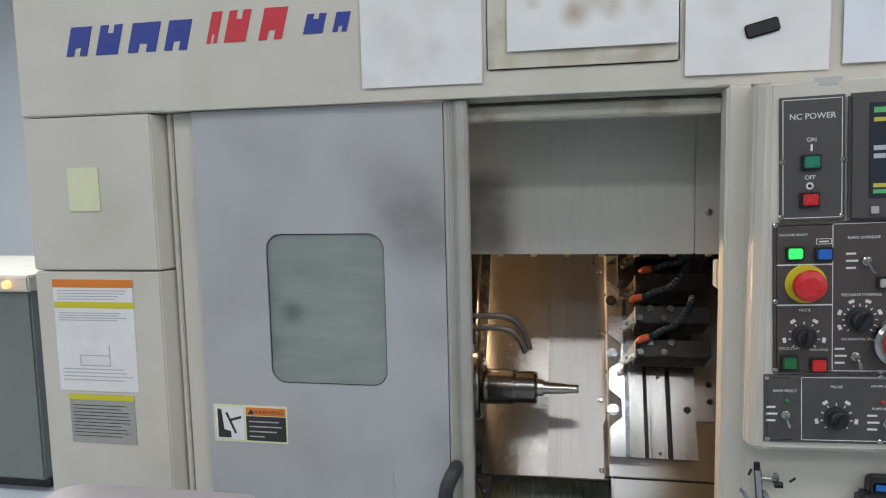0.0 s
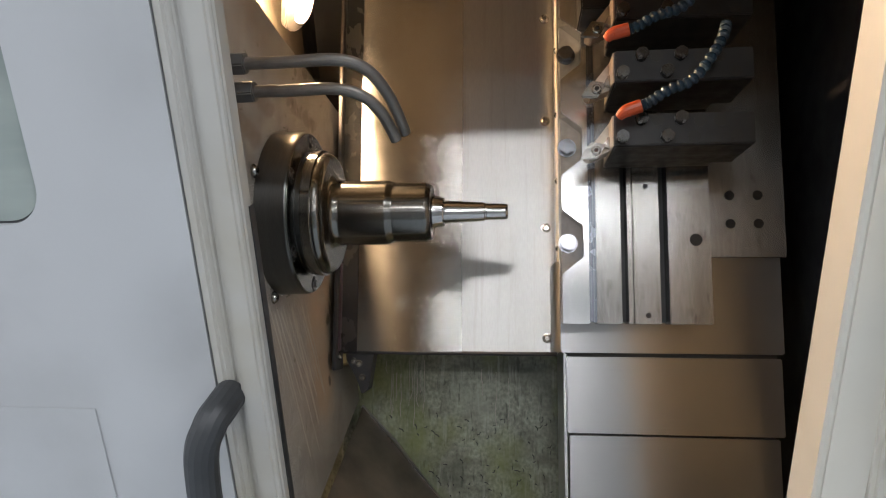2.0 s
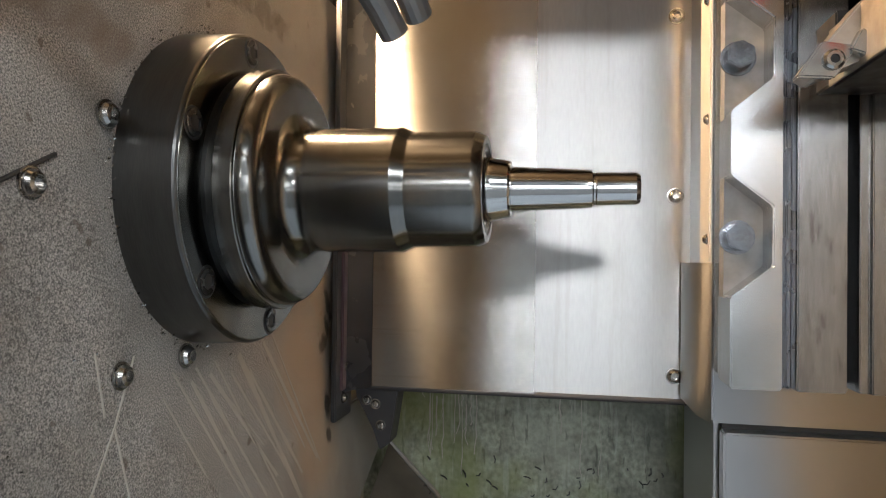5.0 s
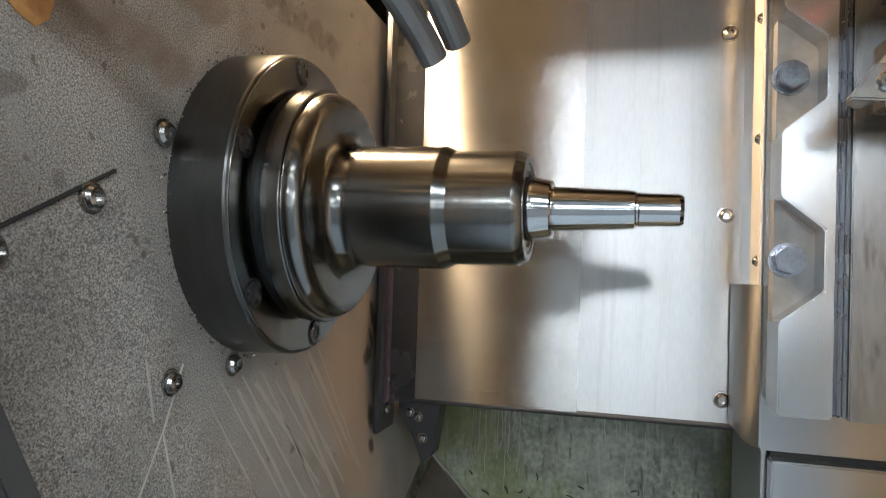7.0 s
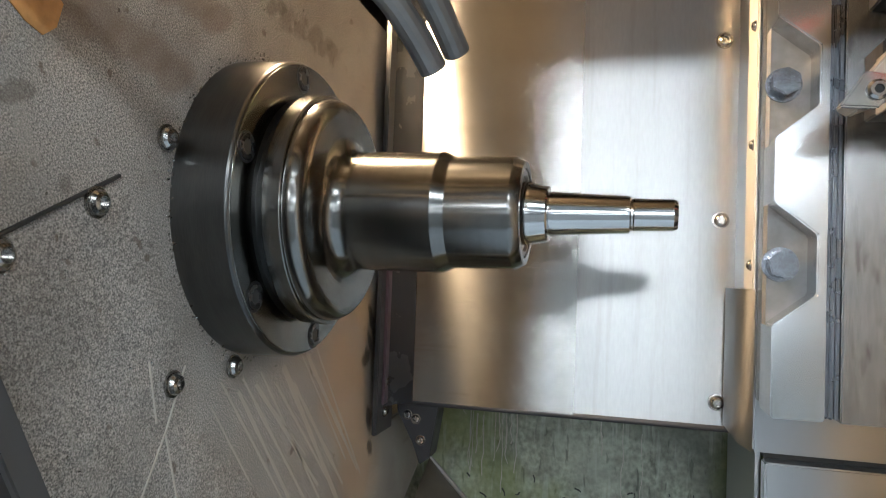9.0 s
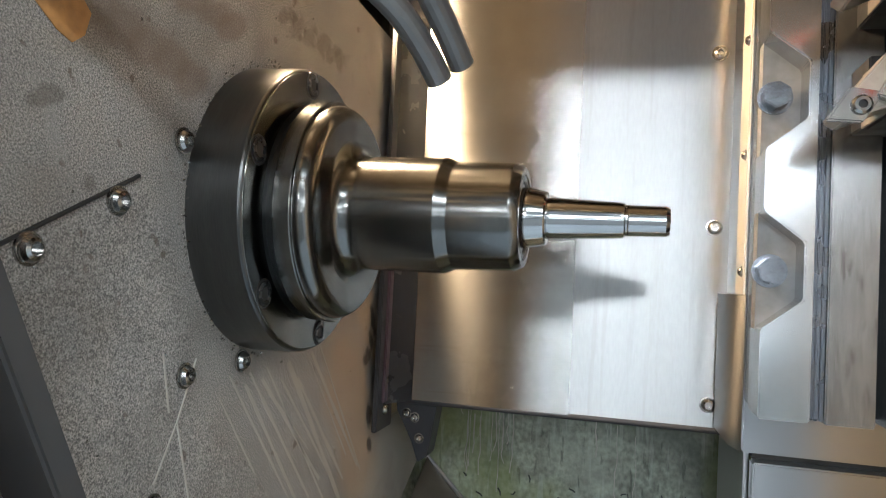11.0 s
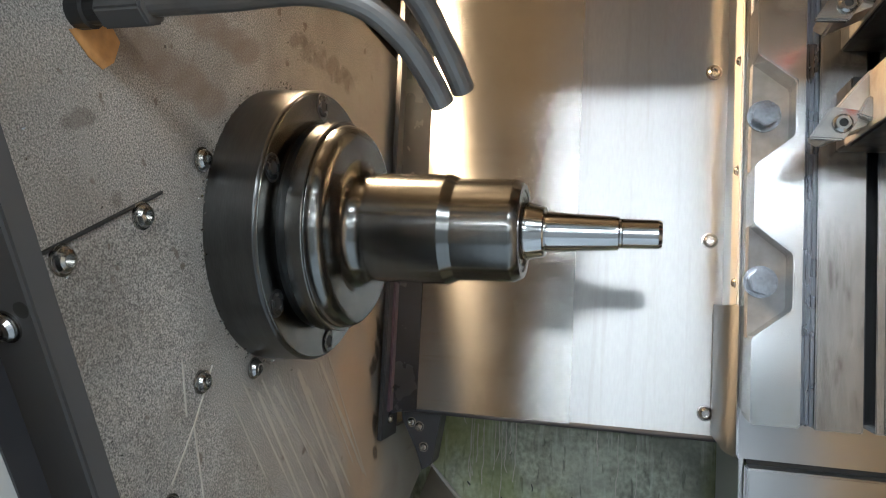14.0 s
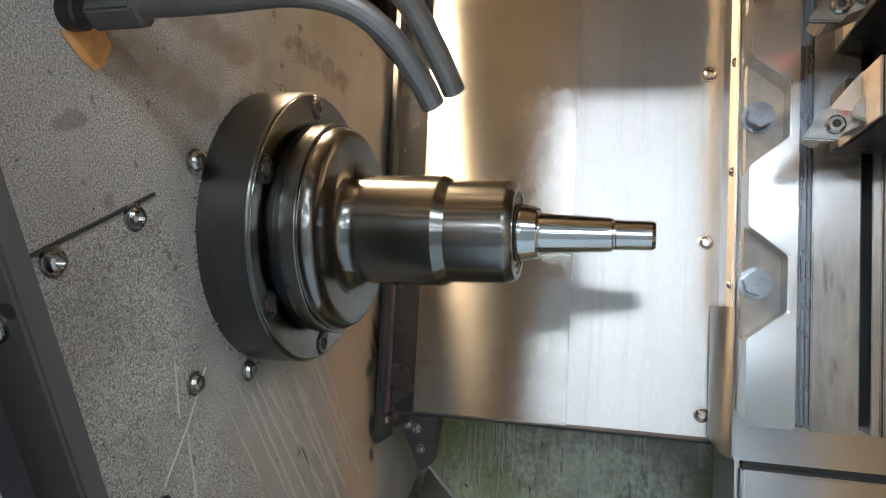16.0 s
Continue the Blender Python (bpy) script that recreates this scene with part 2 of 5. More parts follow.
# For unseen faces, toned dark to dim what the back sheet reflects.
INNER_DARK = material("dim_brown_inner_sheet", (0.09, 0.078, 0.062), 0.4, var=0.25, scale=7, stain=(0.05, 0.042, 0.033), stain_amount=0.5, stain_scale=5)
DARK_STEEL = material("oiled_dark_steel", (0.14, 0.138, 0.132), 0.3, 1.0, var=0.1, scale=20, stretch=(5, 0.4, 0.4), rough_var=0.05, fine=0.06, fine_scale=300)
grain(TURNED, 0.20, 0.6, (1, 0.05, 0.05))
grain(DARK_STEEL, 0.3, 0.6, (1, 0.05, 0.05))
BRIGHT = material("bright_steel", (0.56, 0.545, 0.52), 0.11, 1.0, var=0.04, scale=40, rough_var=0.04)
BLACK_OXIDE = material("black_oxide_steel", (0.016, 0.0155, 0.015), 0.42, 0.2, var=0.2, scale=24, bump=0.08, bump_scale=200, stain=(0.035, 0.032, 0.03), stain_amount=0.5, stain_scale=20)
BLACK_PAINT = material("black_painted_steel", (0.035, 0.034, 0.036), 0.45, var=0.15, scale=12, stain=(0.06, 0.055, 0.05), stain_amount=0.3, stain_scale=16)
RAIL_GREY = material("dark_grey_rail_paint", (0.075, 0.072, 0.07), 0.5, var=0.08, scale=8)
POST_DARK = material("dark_blue_grey_post_paint", (0.030, 0.033, 0.038), 0.25, var=0.12, scale=14)
PURPLE = material("purple_brown_paint", (0.10, 0.06, 0.075), 0.4, var=0.12, scale=14)
PIPE_GREY = material("grey_plated_pipe", (0.17, 0.16, 0.147), 0.42, 0.6, var=0.15, scale=40, bump=0.1, bump_scale=300)
TRAY = material("coolant_stained_tray", (0.30, 0.315, 0.245), 0.38, 0.15, var=0.30, scale=26, bump=0.3, bump_scale=90, stain=(0.46, 0.48, 0.39), stain_amount=0.55, stain_scale=10, stretch=(1, 0.8, 1), fine=0.3, fine_scale=170)
TRAY = stains(TRAY, 6, 0.44, 0.74, 0.85, (0.095, 0.10, 0.075), (1, 1.3, 1), 20)
TRAY = stains(TRAY, 22, 0.50, 0.72, 0.6, (0.12, 0.125, 0.095), (0.6, 1.4, 1), 0)
TRAY = stains(TRAY, 150, 0.60, 0.68, 0.6, (0.06, 0.062, 0.048), (1, 0.22, 1), 0)
TRAY = stains(TRAY, 8, 0.50, 0.66, 0.7, (0.22, 0.255, 0.075), (1, 0.7, 1), 50)
TRAY = stains(TRAY, 90, 0.58, 0.66, 0.3, (0.50, 0.52, 0.44), (1.2, 0.12, 1), 0)
# Dark brown base holds the shadow lying over the chute.
CHUTE = material("shaded_brown_chute_sheet", (0.16, 0.135, 0.105), 0.4, 0.2, var=0.3, scale=14, bump=0.2, bump_scale=90, stain=(0.06, 0.06, 0.045), stain_amount=0.7, stain_scale=9)
SCREW_DARK = material("dark_hex_screw", (0.12, 0.118, 0.115), 0.24, 0.9, var=0.2, scale=60)
LIT_BLOCK_STEEL = material("lit_tool_block_steel", (0.022, 0.022, 0.023), 0.42, 0.1, var=0.2, scale=24, bump=0.1, bump_scale=200, stain=(0.045, 0.042, 0.04), stain_amount=0.5, stain_scale=22)
SCREW_STEEL = material("oily_screw_steel", (0.40, 0.385, 0.36), 0.2, 1.0, var=0.12, scale=80, rough_var=0.06)
TRIM = material("worn_pale_trim_paint", (0.40, 0.39, 0.365), 0.42, var=0.05, scale=8, stain=(0.3, 0.26, 0.17), stain_amount=0.4, stain_scale=10)
BOLT_STEEL = material("zinc_bolt_steel", (0.30, 0.31, 0.33), 0.2, 1.0, var=0.25, scale=140, bump=0.07, bump_scale=420, rough_var=0.06, stain=(0.12, 0.11, 0.10), stain_amount=0.6, stain_scale=160)
CHIP = material("dark_chip", (0.05, 0.05, 0.045), 0.4, 0.5)
BLACK_PLASTIC = material("black_plastic", (0.022, 0.022, 0.024), 0.4, var=0.1, scale=30)
HANDLE_GREY = material("dark_grey_handle", (0.032, 0.034, 0.037), 0.5, var=0.2, scale=25, bump=0.15, bump_scale=200)
PANEL_GREY = material("dark_grey_faceplate", (0.075, 0.07, 0.07), 0.5, var=0.05, scale=10)
PANEL_BROWN = material("dark_brown_faceplate", (0.075, 0.06, 0.058), 0.5, var=0.05, scale=10)
WHITE_INK = material("white_print", (0.75, 0.75, 0.74), 0.5, var=0.03)
PAPER = material("white_paper", (0.80, 0.80, 0.80), 0.6, var=0.04, scale=14, stain=(0.6, 0.58, 0.52), stain_amount=0.3, stain_scale=12)
PAPER_BLUE = material("bluish_paper", (0.74, 0.77, 0.84), 0.5, var=0.04, scale=9)
NOTE = material("pale_yellow_note", (0.72, 0.74, 0.50), 0.6, var=0.06)
GREY_LABEL = material("grey_foil_label", (0.42, 0.42, 0.39), 0.4, 0.3, var=0.06)
ORANGE_INK = material("orange_print", (0.75, 0.22, 0.03), 0.5, var=0.03)
YELLOW_INK = material("yellow_print", (0.66, 0.58, 0.03), 0.5, var=0.03)
BLUE_INK = material("blue_lettering", (0.03, 0.055, 0.30), 0.4, var=0.03)
RED_INK = material("red_lettering", (0.62, 0.04, 0.055), 0.4, var=0.03)
GREY_INK = material("grey_print", (0.45, 0.46, 0.48), 0.5, var=0.03)
BLACK_INK = material("black_print", (0.03, 0.03, 0.03), 0.5, var=0.03)
RED_PLASTIC = material("red_plastic", (0.62, 0.03, 0.035), 0.3, var=0.04)
DARK_RED = material("dark_red_plastic", (0.36, 0.03, 0.035), 0.35, var=0.04)
YELLOW_PLASTIC = material("yellow_plastic", (0.62, 0.55, 0.03), 0.4, var=0.04)
GREEN_PLASTIC = material("green_plastic", (0.02, 0.22, 0.13), 0.35, var=0.04)
GREEN_DARK = material("dark_green_plastic", (0.02, 0.16, 0.05), 0.35, var=0.04)
BLUE_PLASTIC = material("blue_plastic", (0.02, 0.14, 0.50), 0.35, var=0.04)
GREY_KEY = material("grey_key_plastic", (0.45, 0.44, 0.43), 0.4, var=0.04)
ORANGE_PLASTIC = material("orange_nozzle_plastic", (0.50, 0.075, 0.022), 0.35, var=0.1, scale=60)
HOSE_BLUE = material("blue_hose_plastic", (0.012, 0.033, 0.056), 0.35, var=0.1)
BRASS = material("brass", (0.50, 0.42, 0.16), 0.3, 1.0, var=0.1)
CHROME = material("worn_chrome", (0.48, 0.48, 0.46), 0.12, 1.0, var=0.06)
HOSE_OLIVE = material("olive_air_hose", (0.16, 0.14, 0.05), 0.4, var=0.1)
SCREEN = material("dark_screen_glass", (0.03, 0.035, 0.05), 0.12, var=0.05)
PINK = material("pinkish_plastic_tray", (0.46, 0.42, 0.43), 0.5, var=0.06)
ORANGE_RUST = material("orange_primer_patch", (0.50, 0.25, 0.08), 0.6, var=0.2, scale=120, bump=0.4, bump_scale=300)
SCRATCH = material("pale_scratch", (0.42, 0.385, 0.325), 0.5, var=0.1)
SEAM_DARK = material("dark_seam", (0.03, 0.028, 0.025), 0.6)
LAMP_BROWN = material("dark_brown_lamp_paint", (0.010, 0.0075, 0.0055), 0.6, var=0.15, scale=30)
RECESS = material("oily_beige_recess_paint", (0.20, 0.165, 0.125), 0.5, var=0.15, scale=12, stain=(0.14, 0.11, 0.08), stain_amount=0.5, stain_scale=16)
SHOP_FLOOR = material("blue_grey_shop_floor", (0.33, 0.37, 0.41), 0.35, var=0.08, scale=2, stain=(0.2, 0.22, 0.24), stain_amount=0.4, stain_scale=1.5)
SHOP_WALL = material("white_shop_wall", (0.72, 0.75, 0.78), 0.6, var=0.04, scale=1)
SHOP_GREY = material("grey_shop_wall", (0.30, 0.31, 0.31), 0.6, var=0.05, scale=1)
SHOP_CEIL = material("grey_shop_ceiling", (0.50, 0.505, 0.50), 0.7, var=0.04, scale=1)
FAR_GREY = material("grey_green_machine_paint", (0.20, 0.22, 0.21), 0.5, var=0.06, scale=3)
LENS_GLOW = glow("lamp_lens_glow", (1.0, 0.80, 0.55), 7)
LED_GREEN = glow("lit_green_lens", (0.03, 0.85, 0.12), 1.3)
SCREEN_YELLOW = glow("screen_yellow", (0.4, 0.36, 0.06), 0.3)
SCREEN_CYAN = glow("screen_cyan", (0.08, 0.3, 0.38), 0.3)
SCREEN_GREEN = glow("screen_green", (0.08, 0.34, 0.12), 0.3)
SCREEN_WHITE = glow("screen_white", (0.35, 0.36, 0.42), 0.3)
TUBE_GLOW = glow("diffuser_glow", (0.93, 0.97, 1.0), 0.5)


def door_glass():
    m = bpy.data.materials.new("dirty_reflection_glass")
    m.use_nodes = True
    n, l = m.node_tree.nodes, m.node_tree.links
    p = n["Principled BSDF"]
    p.inputs["Transmission Weight"].default_value = 0.25
    p.inputs["Roughness"].default_value = 0.18
    p.inputs["IOR"].default_value = 1.45
    co, t, r = n.new("ShaderNodeTexCoord"), n.new("ShaderNodeTexNoise"), n.new("ShaderNodeMix")
    r.data_type = "RGBA"
    t.inputs["Scale"].default_value = 7
    l.new(co.outputs["Object"], t.inputs["Vector"])
    l.new(t.outputs["Fac"], r.inputs["Factor"])
    # Milky tones hold the bright room's reflection along with the dirt.
    r.inputs["A"].default_value, r.inputs["B"].default_value = (0.24, 0.28, 0.27, 1), (0.40, 0.45, 0.43, 1)
    l.new(r.outputs["Result"], p.inputs["Base Color"])
    return m


GLASS = door_glass()


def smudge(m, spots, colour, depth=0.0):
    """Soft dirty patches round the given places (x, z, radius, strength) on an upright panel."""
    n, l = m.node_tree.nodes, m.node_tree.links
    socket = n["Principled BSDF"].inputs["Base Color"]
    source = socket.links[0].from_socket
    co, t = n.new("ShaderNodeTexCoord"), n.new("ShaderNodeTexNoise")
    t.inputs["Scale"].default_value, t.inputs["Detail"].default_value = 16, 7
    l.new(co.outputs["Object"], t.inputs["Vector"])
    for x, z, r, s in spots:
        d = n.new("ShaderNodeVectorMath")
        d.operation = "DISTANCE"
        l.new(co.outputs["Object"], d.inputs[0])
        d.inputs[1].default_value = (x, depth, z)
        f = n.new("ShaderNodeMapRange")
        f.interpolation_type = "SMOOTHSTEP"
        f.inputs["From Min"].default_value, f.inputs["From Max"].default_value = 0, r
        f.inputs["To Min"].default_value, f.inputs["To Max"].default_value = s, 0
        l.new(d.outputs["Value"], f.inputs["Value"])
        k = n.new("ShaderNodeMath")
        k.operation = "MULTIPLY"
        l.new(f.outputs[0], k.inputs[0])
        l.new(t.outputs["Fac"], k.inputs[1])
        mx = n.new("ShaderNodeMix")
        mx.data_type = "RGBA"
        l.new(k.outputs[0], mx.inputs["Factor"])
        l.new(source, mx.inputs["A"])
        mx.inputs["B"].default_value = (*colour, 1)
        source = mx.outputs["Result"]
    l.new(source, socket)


# Pale bands painted as blurred reflections, then darker blotches.
stains(GLASS, 6, 0.45, 0.65, 0.25, (0.52, 0.57, 0.54), (1, 1, 3.5), 0)
stains(GLASS, 40, 0.5, 0.7, 0.15, (0.50, 0.55, 0.52), (0.2, 1, 2), 0)
smudge(GLASS, ((-0.06, 1.265, 0.035, 1.3), (-0.12, 1.30, 0.06, 0.9), (-0.12, 1.20, 0.05, 0.7), (0.09, 1.20, 0.05, -0.6), (0.0, 1.18, 0.05, -0.5)), (0.12, 0.14, 0.135))
smudge(DOOR_GREY, ((0.17, 1.46, 0.13, 1.4), (0.21, 1.40, 0.10, 1.1), (0.235, 1.03, 0.09, 0.6), (0.1, 1.55, 0.1, 0.4), (0.24, 1.25, 0.1, 0.4)), (0.20, 0.195, 0.19))

PAPER_STAINED = PAPER.copy()
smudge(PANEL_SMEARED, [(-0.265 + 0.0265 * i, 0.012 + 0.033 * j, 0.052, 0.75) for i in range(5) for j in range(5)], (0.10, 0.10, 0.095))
smudge(PAPER_STAINED, ((0.27, 1.78, 0.035, 1.2), (0.33, 1.785, 0.03, 1.1), (0.30, 1.80, 0.03, 0.9), (0.38, 1.79, 0.03, 0.6), (0.2, 1.80, 0.02, 0.5)), (0.32, 0.22, 0.08), 1.217)
smudge(PAPER, ((-0.05, 1.76, 0.05, 0.5), (0.03, 1.74, 0.03, 0.4), (0.5, 1.77, 0.04, 0.3)), (0.45, 0.45, 0.46), 1.22)
smudge(CREAM_WORN, ((0.27, 1.72, 0.05, 0.9), (0.16, 1.71, 0.03, 0.8), (0.38, 1.71, 0.03, 0.7)), (0.36, 0.27, 0.13))


# ---- mesh helpers ----
def thing(name, label, category, m=Matrix(), group="", kind=""):
    ob = new(name)
    ob.empty_display_size = 0.02
    ob.matrix_world = m
    return tagged(ob, label, category, group, kind)


def finish(bm, mat, smooth=True, angle=18):
    me = bpy.data.meshes.new("mesh")
    bmesh.ops.recalc_face_normals(bm, faces=bm.faces)
    bm.to_mesh(me)
    bm.free()
    me.materials.append(mat)
    if smooth:
        me.polygons.foreach_set("use_smooth", [True] * len(me.polygons))
        me.set_sharp_from_angle(angle=radians(angle))
    return me


def part(name, bm, mat, parent, label="", m=Matrix()):
    ob = new(name, finish(bm, mat))
    ob.parent = parent
    ob.matrix_basis = m
    return tagged(ob, label)


def solo(name, bm, mat, label, category="", kind="", group="", m=Matrix()):
    ob = new(name, finish(bm, mat))
    ob.matrix_world = m
    return tagged(ob, label, category, group, kind)


def shared(name, me, parent, m=Matrix(), label=""):
    ob = new(name, me)
    ob.parent = parent
    ob.matrix_basis = m
    return tagged(ob, label)


def bevelled(bm, w, seg=2, angle=30):
    if w:
        es = [e for e in bm.edges if len(e.link_faces) == 2 and e.calc_face_angle(0) > radians(angle)]
        bmesh.ops.bevel(bm, geom=es, offset=w, segments=seg, affect="EDGES", clamp_overlap=True)
    return bm


def box(x0, x1, y0, y1, z0, z1, bevel=0.0, seg=2):
    bm = bmesh.new()
    bmesh.ops.create_cube(bm, size=1, matrix=Matrix.Translation(((x0 + x1) / 2, (y0 + y1) / 2, (z0 + z1) / 2)) @ Matrix.Diagonal((x1 - x0, y1 - y0, z1 - z0, 1)))
    return bevelled(bm, bevel, seg)


def join(*bms):
    out = bms[0]
    for b in bms[1:]:
        me = bpy.data.meshes.new("tmp")
        b.to_mesh(me)
        b.free()
        out.from_mesh(me)
        bpy.data.meshes.remove(me)
    return out


def prism(points, a0, a1, axis="z", bevel=0.0, seg=2):
    """An outline of (u, v) drawn out from a0 to a1 along an axis: z takes (x, y), y takes (x, z), x takes (y, z)."""
    bm = bmesh.new()
    place = {"z": lambda u, v, a: (u, v, a), "y": lambda u, v, a: (u, a, v), "x": lambda u, v, a: (a, u, v)}[axis]
    lo = [bm.verts.new(place(u, v, a0)) for u, v in points]
    hi = [bm.verts.new(place(u, v, a1)) for u, v in points]
    bm.faces.new(lo)
    bm.faces.new(hi[::-1])
    for i in range(len(lo)):
        j = (i + 1) % len(lo)
        bm.faces.new((lo[j], lo[i], hi[i], hi[j]))
    bmesh.ops.recalc_face_normals(bm, faces=bm.faces)
    return bevelled(bm, bevel, seg)


def turned(profile, n=64, cap=True):
    """A body of revolution about the x axis from (x, r) pairs, with holding rings near the ends of its long faces."""
    bm = bmesh.new()
    full = [profile[0]]
    for (xa, ra), (xb, rb) in zip(profile, profile[1:]):
        d = math.hypot(xb - xa, rb - ra)
        if d > 0.006:
            k = 0.0004 / d
            full += [(xa + (xb - xa) * k, ra + (rb - ra) * k), (xb - (xb - xa) * k, rb - (rb - ra) * k)]
        full.append((xb, rb))
    profile = full
    rings = []
    for x, r in profile:
        rings.append([bm.verts.new((x, r * math.cos(2 * math.pi * k / n), r * math.sin(2 * math.pi * k / n))) for k in range(n)])
    for a, b in zip(rings, rings[1:]):
        for k in range(n):
            bm.faces.new((a[k], a[(k + 1) % n], b[(k + 1) % n], b[k]))
    if cap:
        bm.faces.new(rings[0][::-1])
        bm.faces.new(rings[-1])
    return bm


def rounded(x0, x1, z0, z1, r, n=8):
    pts = []
    for cx, cz, a in ((x1 - r, z1 - r, 0), (x0 + r, z1 - r, 90), (x0 + r, z0 + r, 180), (x1 - r, z0 + r, 270)):
        for k in range(n + 1):
            t = radians(a + 90 * k / n)
            pts.append((cx + r * math.cos(t), cz + r * math.sin(t)))
    return pts


def smooth_path(points, steps=8):
    pts = [Vector(p) for p in points]
    out = []
    for i in range(len(pts) - 1):
        a, b, c, d = pts[max(i - 1, 0)], pts[i], pts[i + 1], pts[min(i + 2, len(pts) - 1)]
        for s in range(steps):
            t = s / steps
            out.append(0.5 * (2 * b + (c - a) * t + (2 * a - 5 * b + 4 * c - d) * t * t + (3 * b - a - 3 * c + d) * t ** 3))
    return out + [pts[-1]]


def tube(points, r, n=14, radii=None):
    bm = bmesh.new()
    pts = [Vector(p) for p in points]
    side = None
    rings = []
    for i, p in enumerate(pts):
        d = (pts[min(i + 1, len(pts) - 1)] - pts[max(i - 1, 0)]).normalized()
        if side is None:
            side = d.orthogonal().normalized()
        side = (side - d * side.dot(d)).normalized()
        up = d.cross(side)
        q = radii[i] if radii else r
        rings.append([bm.verts.new(p + q * (side * math.cos(2 * math.pi * k / n) + up * math.sin(2 * math.pi * k / n))) for k in range(n)])
    for a, b in zip(rings, rings[1:]):
        for k in range(n):
            bm.faces.new((a[k], a[(k + 1) % n], b[(k + 1) % n], b[k]))
    bm.faces.new(rings[0][::-1])
    bm.faces.new(rings[-1])
    return bm


def rod(p0, p1, r, n=16, bevel=0.0):
    return bevelled(tube([p0, p1], r, n), bevel)


def moved(bm, m):
    bm.transform(m)
    return bm


def button_screw():
    """Domed socket screw along +x, its seat at x = 0, 12 mm across, with a hex socket and a washer."""
    prof = [(0, 0.0078), (0.0012, 0.0078), (0.0013, 0.0066), (0.0026, 0.0064), (0.0046, 0.0052), (0.0056, 0.0036)]
    bm = turned(prof, 20, cap=False)
    edge = [e for e in bm.edges if e.is_boundary]
    top = [e for e in edge if e.verts[0].co.x > 0.005]
    bot = [e for e in edge if e.verts[0].co.x < 0.001]
    bmesh.ops.contextual_create(bm, geom=bot)
    r = bmesh.ops.extrude_edge_only(bm, edges=top)
    vs = [v for v in r["geom"] if isinstance(v, bmesh.types.BMVert)]
    for v in vs:
        v.co.y *= 0.86
        v.co.z *= 0.86
    es = [e for e in r["geom"] if isinstance(e, bmesh.types.BMEdge)]
    r = bmesh.ops.extrude_edge_only(bm, edges=es)
    vs = [v for v in r["geom"] if isinstance(v, bmesh.types.BMVert)]
    for v in vs:
        v.co.x -= 0.0032
    bmesh.ops.contextual_create(bm, geom=[e for e in r["geom"] if isinstance(e, bmesh.types.BMEdge)])
    return bm


def hex_bolt(r=0.0108, h=0.011, seat=1.22):
    """Hex bolt along +z with a washer of the given share of its width, seat at z = 0."""
    hexa = [(r * math.cos(math.pi / 3 * k), r * math.sin(math.pi / 3 * k)) for k in range(6)]
    head = prism(hexa, 0.0025, 0.0025 + h, "z", 0.0008)
    washer = moved(turned([(0, r * seat), (0.0025, r * seat)], 24), Matrix.Rotation(radians(-90), 4, "Y"))
    return join(head, washer)


SCREW = finish(button_screw(), SCREW_STEEL)
BOLT = finish(hex_bolt(0.0105, 0.012), BOLT_STEEL)
BOLT_DARK = finish(hex_bolt(0.0078, 0.009, 0.9), SCREW_DARK)
MINI = finish(moved(turned([(0, 0.0042), (0.0012, 0.0042), (0.0022, 0.003)], 12), Matrix.Rotation(radians(-90), 4, "Z")), BRIGHT)


def lettering(parent, words, x, z, size, m=WHITE_INK, depth=-0.0046, label="white lettering"):
    c = bpy.data.curves.new("words", "FONT")
    c.body, c.size, c.extrude, c.align_x = words, size, 0.0002, "CENTER"
    tmp = new("words", c)
    me = bpy.data.meshes.new_from_object(tmp.evaluated_get(bpy.context.evaluated_depsgraph_get()))
    bpy.data.objects.remove(tmp)
    me.materials.append(m)
    return shared("lettering", me, parent, pose(x, depth, z, 90), label)

# ---- the shop round the machine ----
solo("floor", box(-6, 6, -5, 6, -0.1, 0), SHOP_FLOOR, "blue-grey painted concrete workshop floor", "floor", "structure")
solo("wall_north", box(-6, 6, 5.9, 6, 0, 3.6), SHOP_WALL, "white painted workshop wall", "wall", "structure")
# South wall and ceiling are unseen; both greyed to cut stray light.
solo("wall_south", box(-6, 6, -5, -4.9, 0, 3.6), SHOP_GREY, "unseen grey painted workshop wall, toned to cut stray light", "wall", "structure")
solo("wall_west", box(-6.1, -6, -5, 6, 0, 3.6), SHOP_WALL, "white painted workshop wall", "wall", "structure")
solo("wall_east", box(6, 6.1, -5, 6, 0, 3.6), SHOP_WALL, "white painted workshop wall", "wall", "structure")
solo("ceiling", box(-6, 6, -5, 6, 3.6, 3.7), SHOP_CEIL, "unseen pale grey workshop ceiling, toned to cut stray light", "ceiling", "structure")
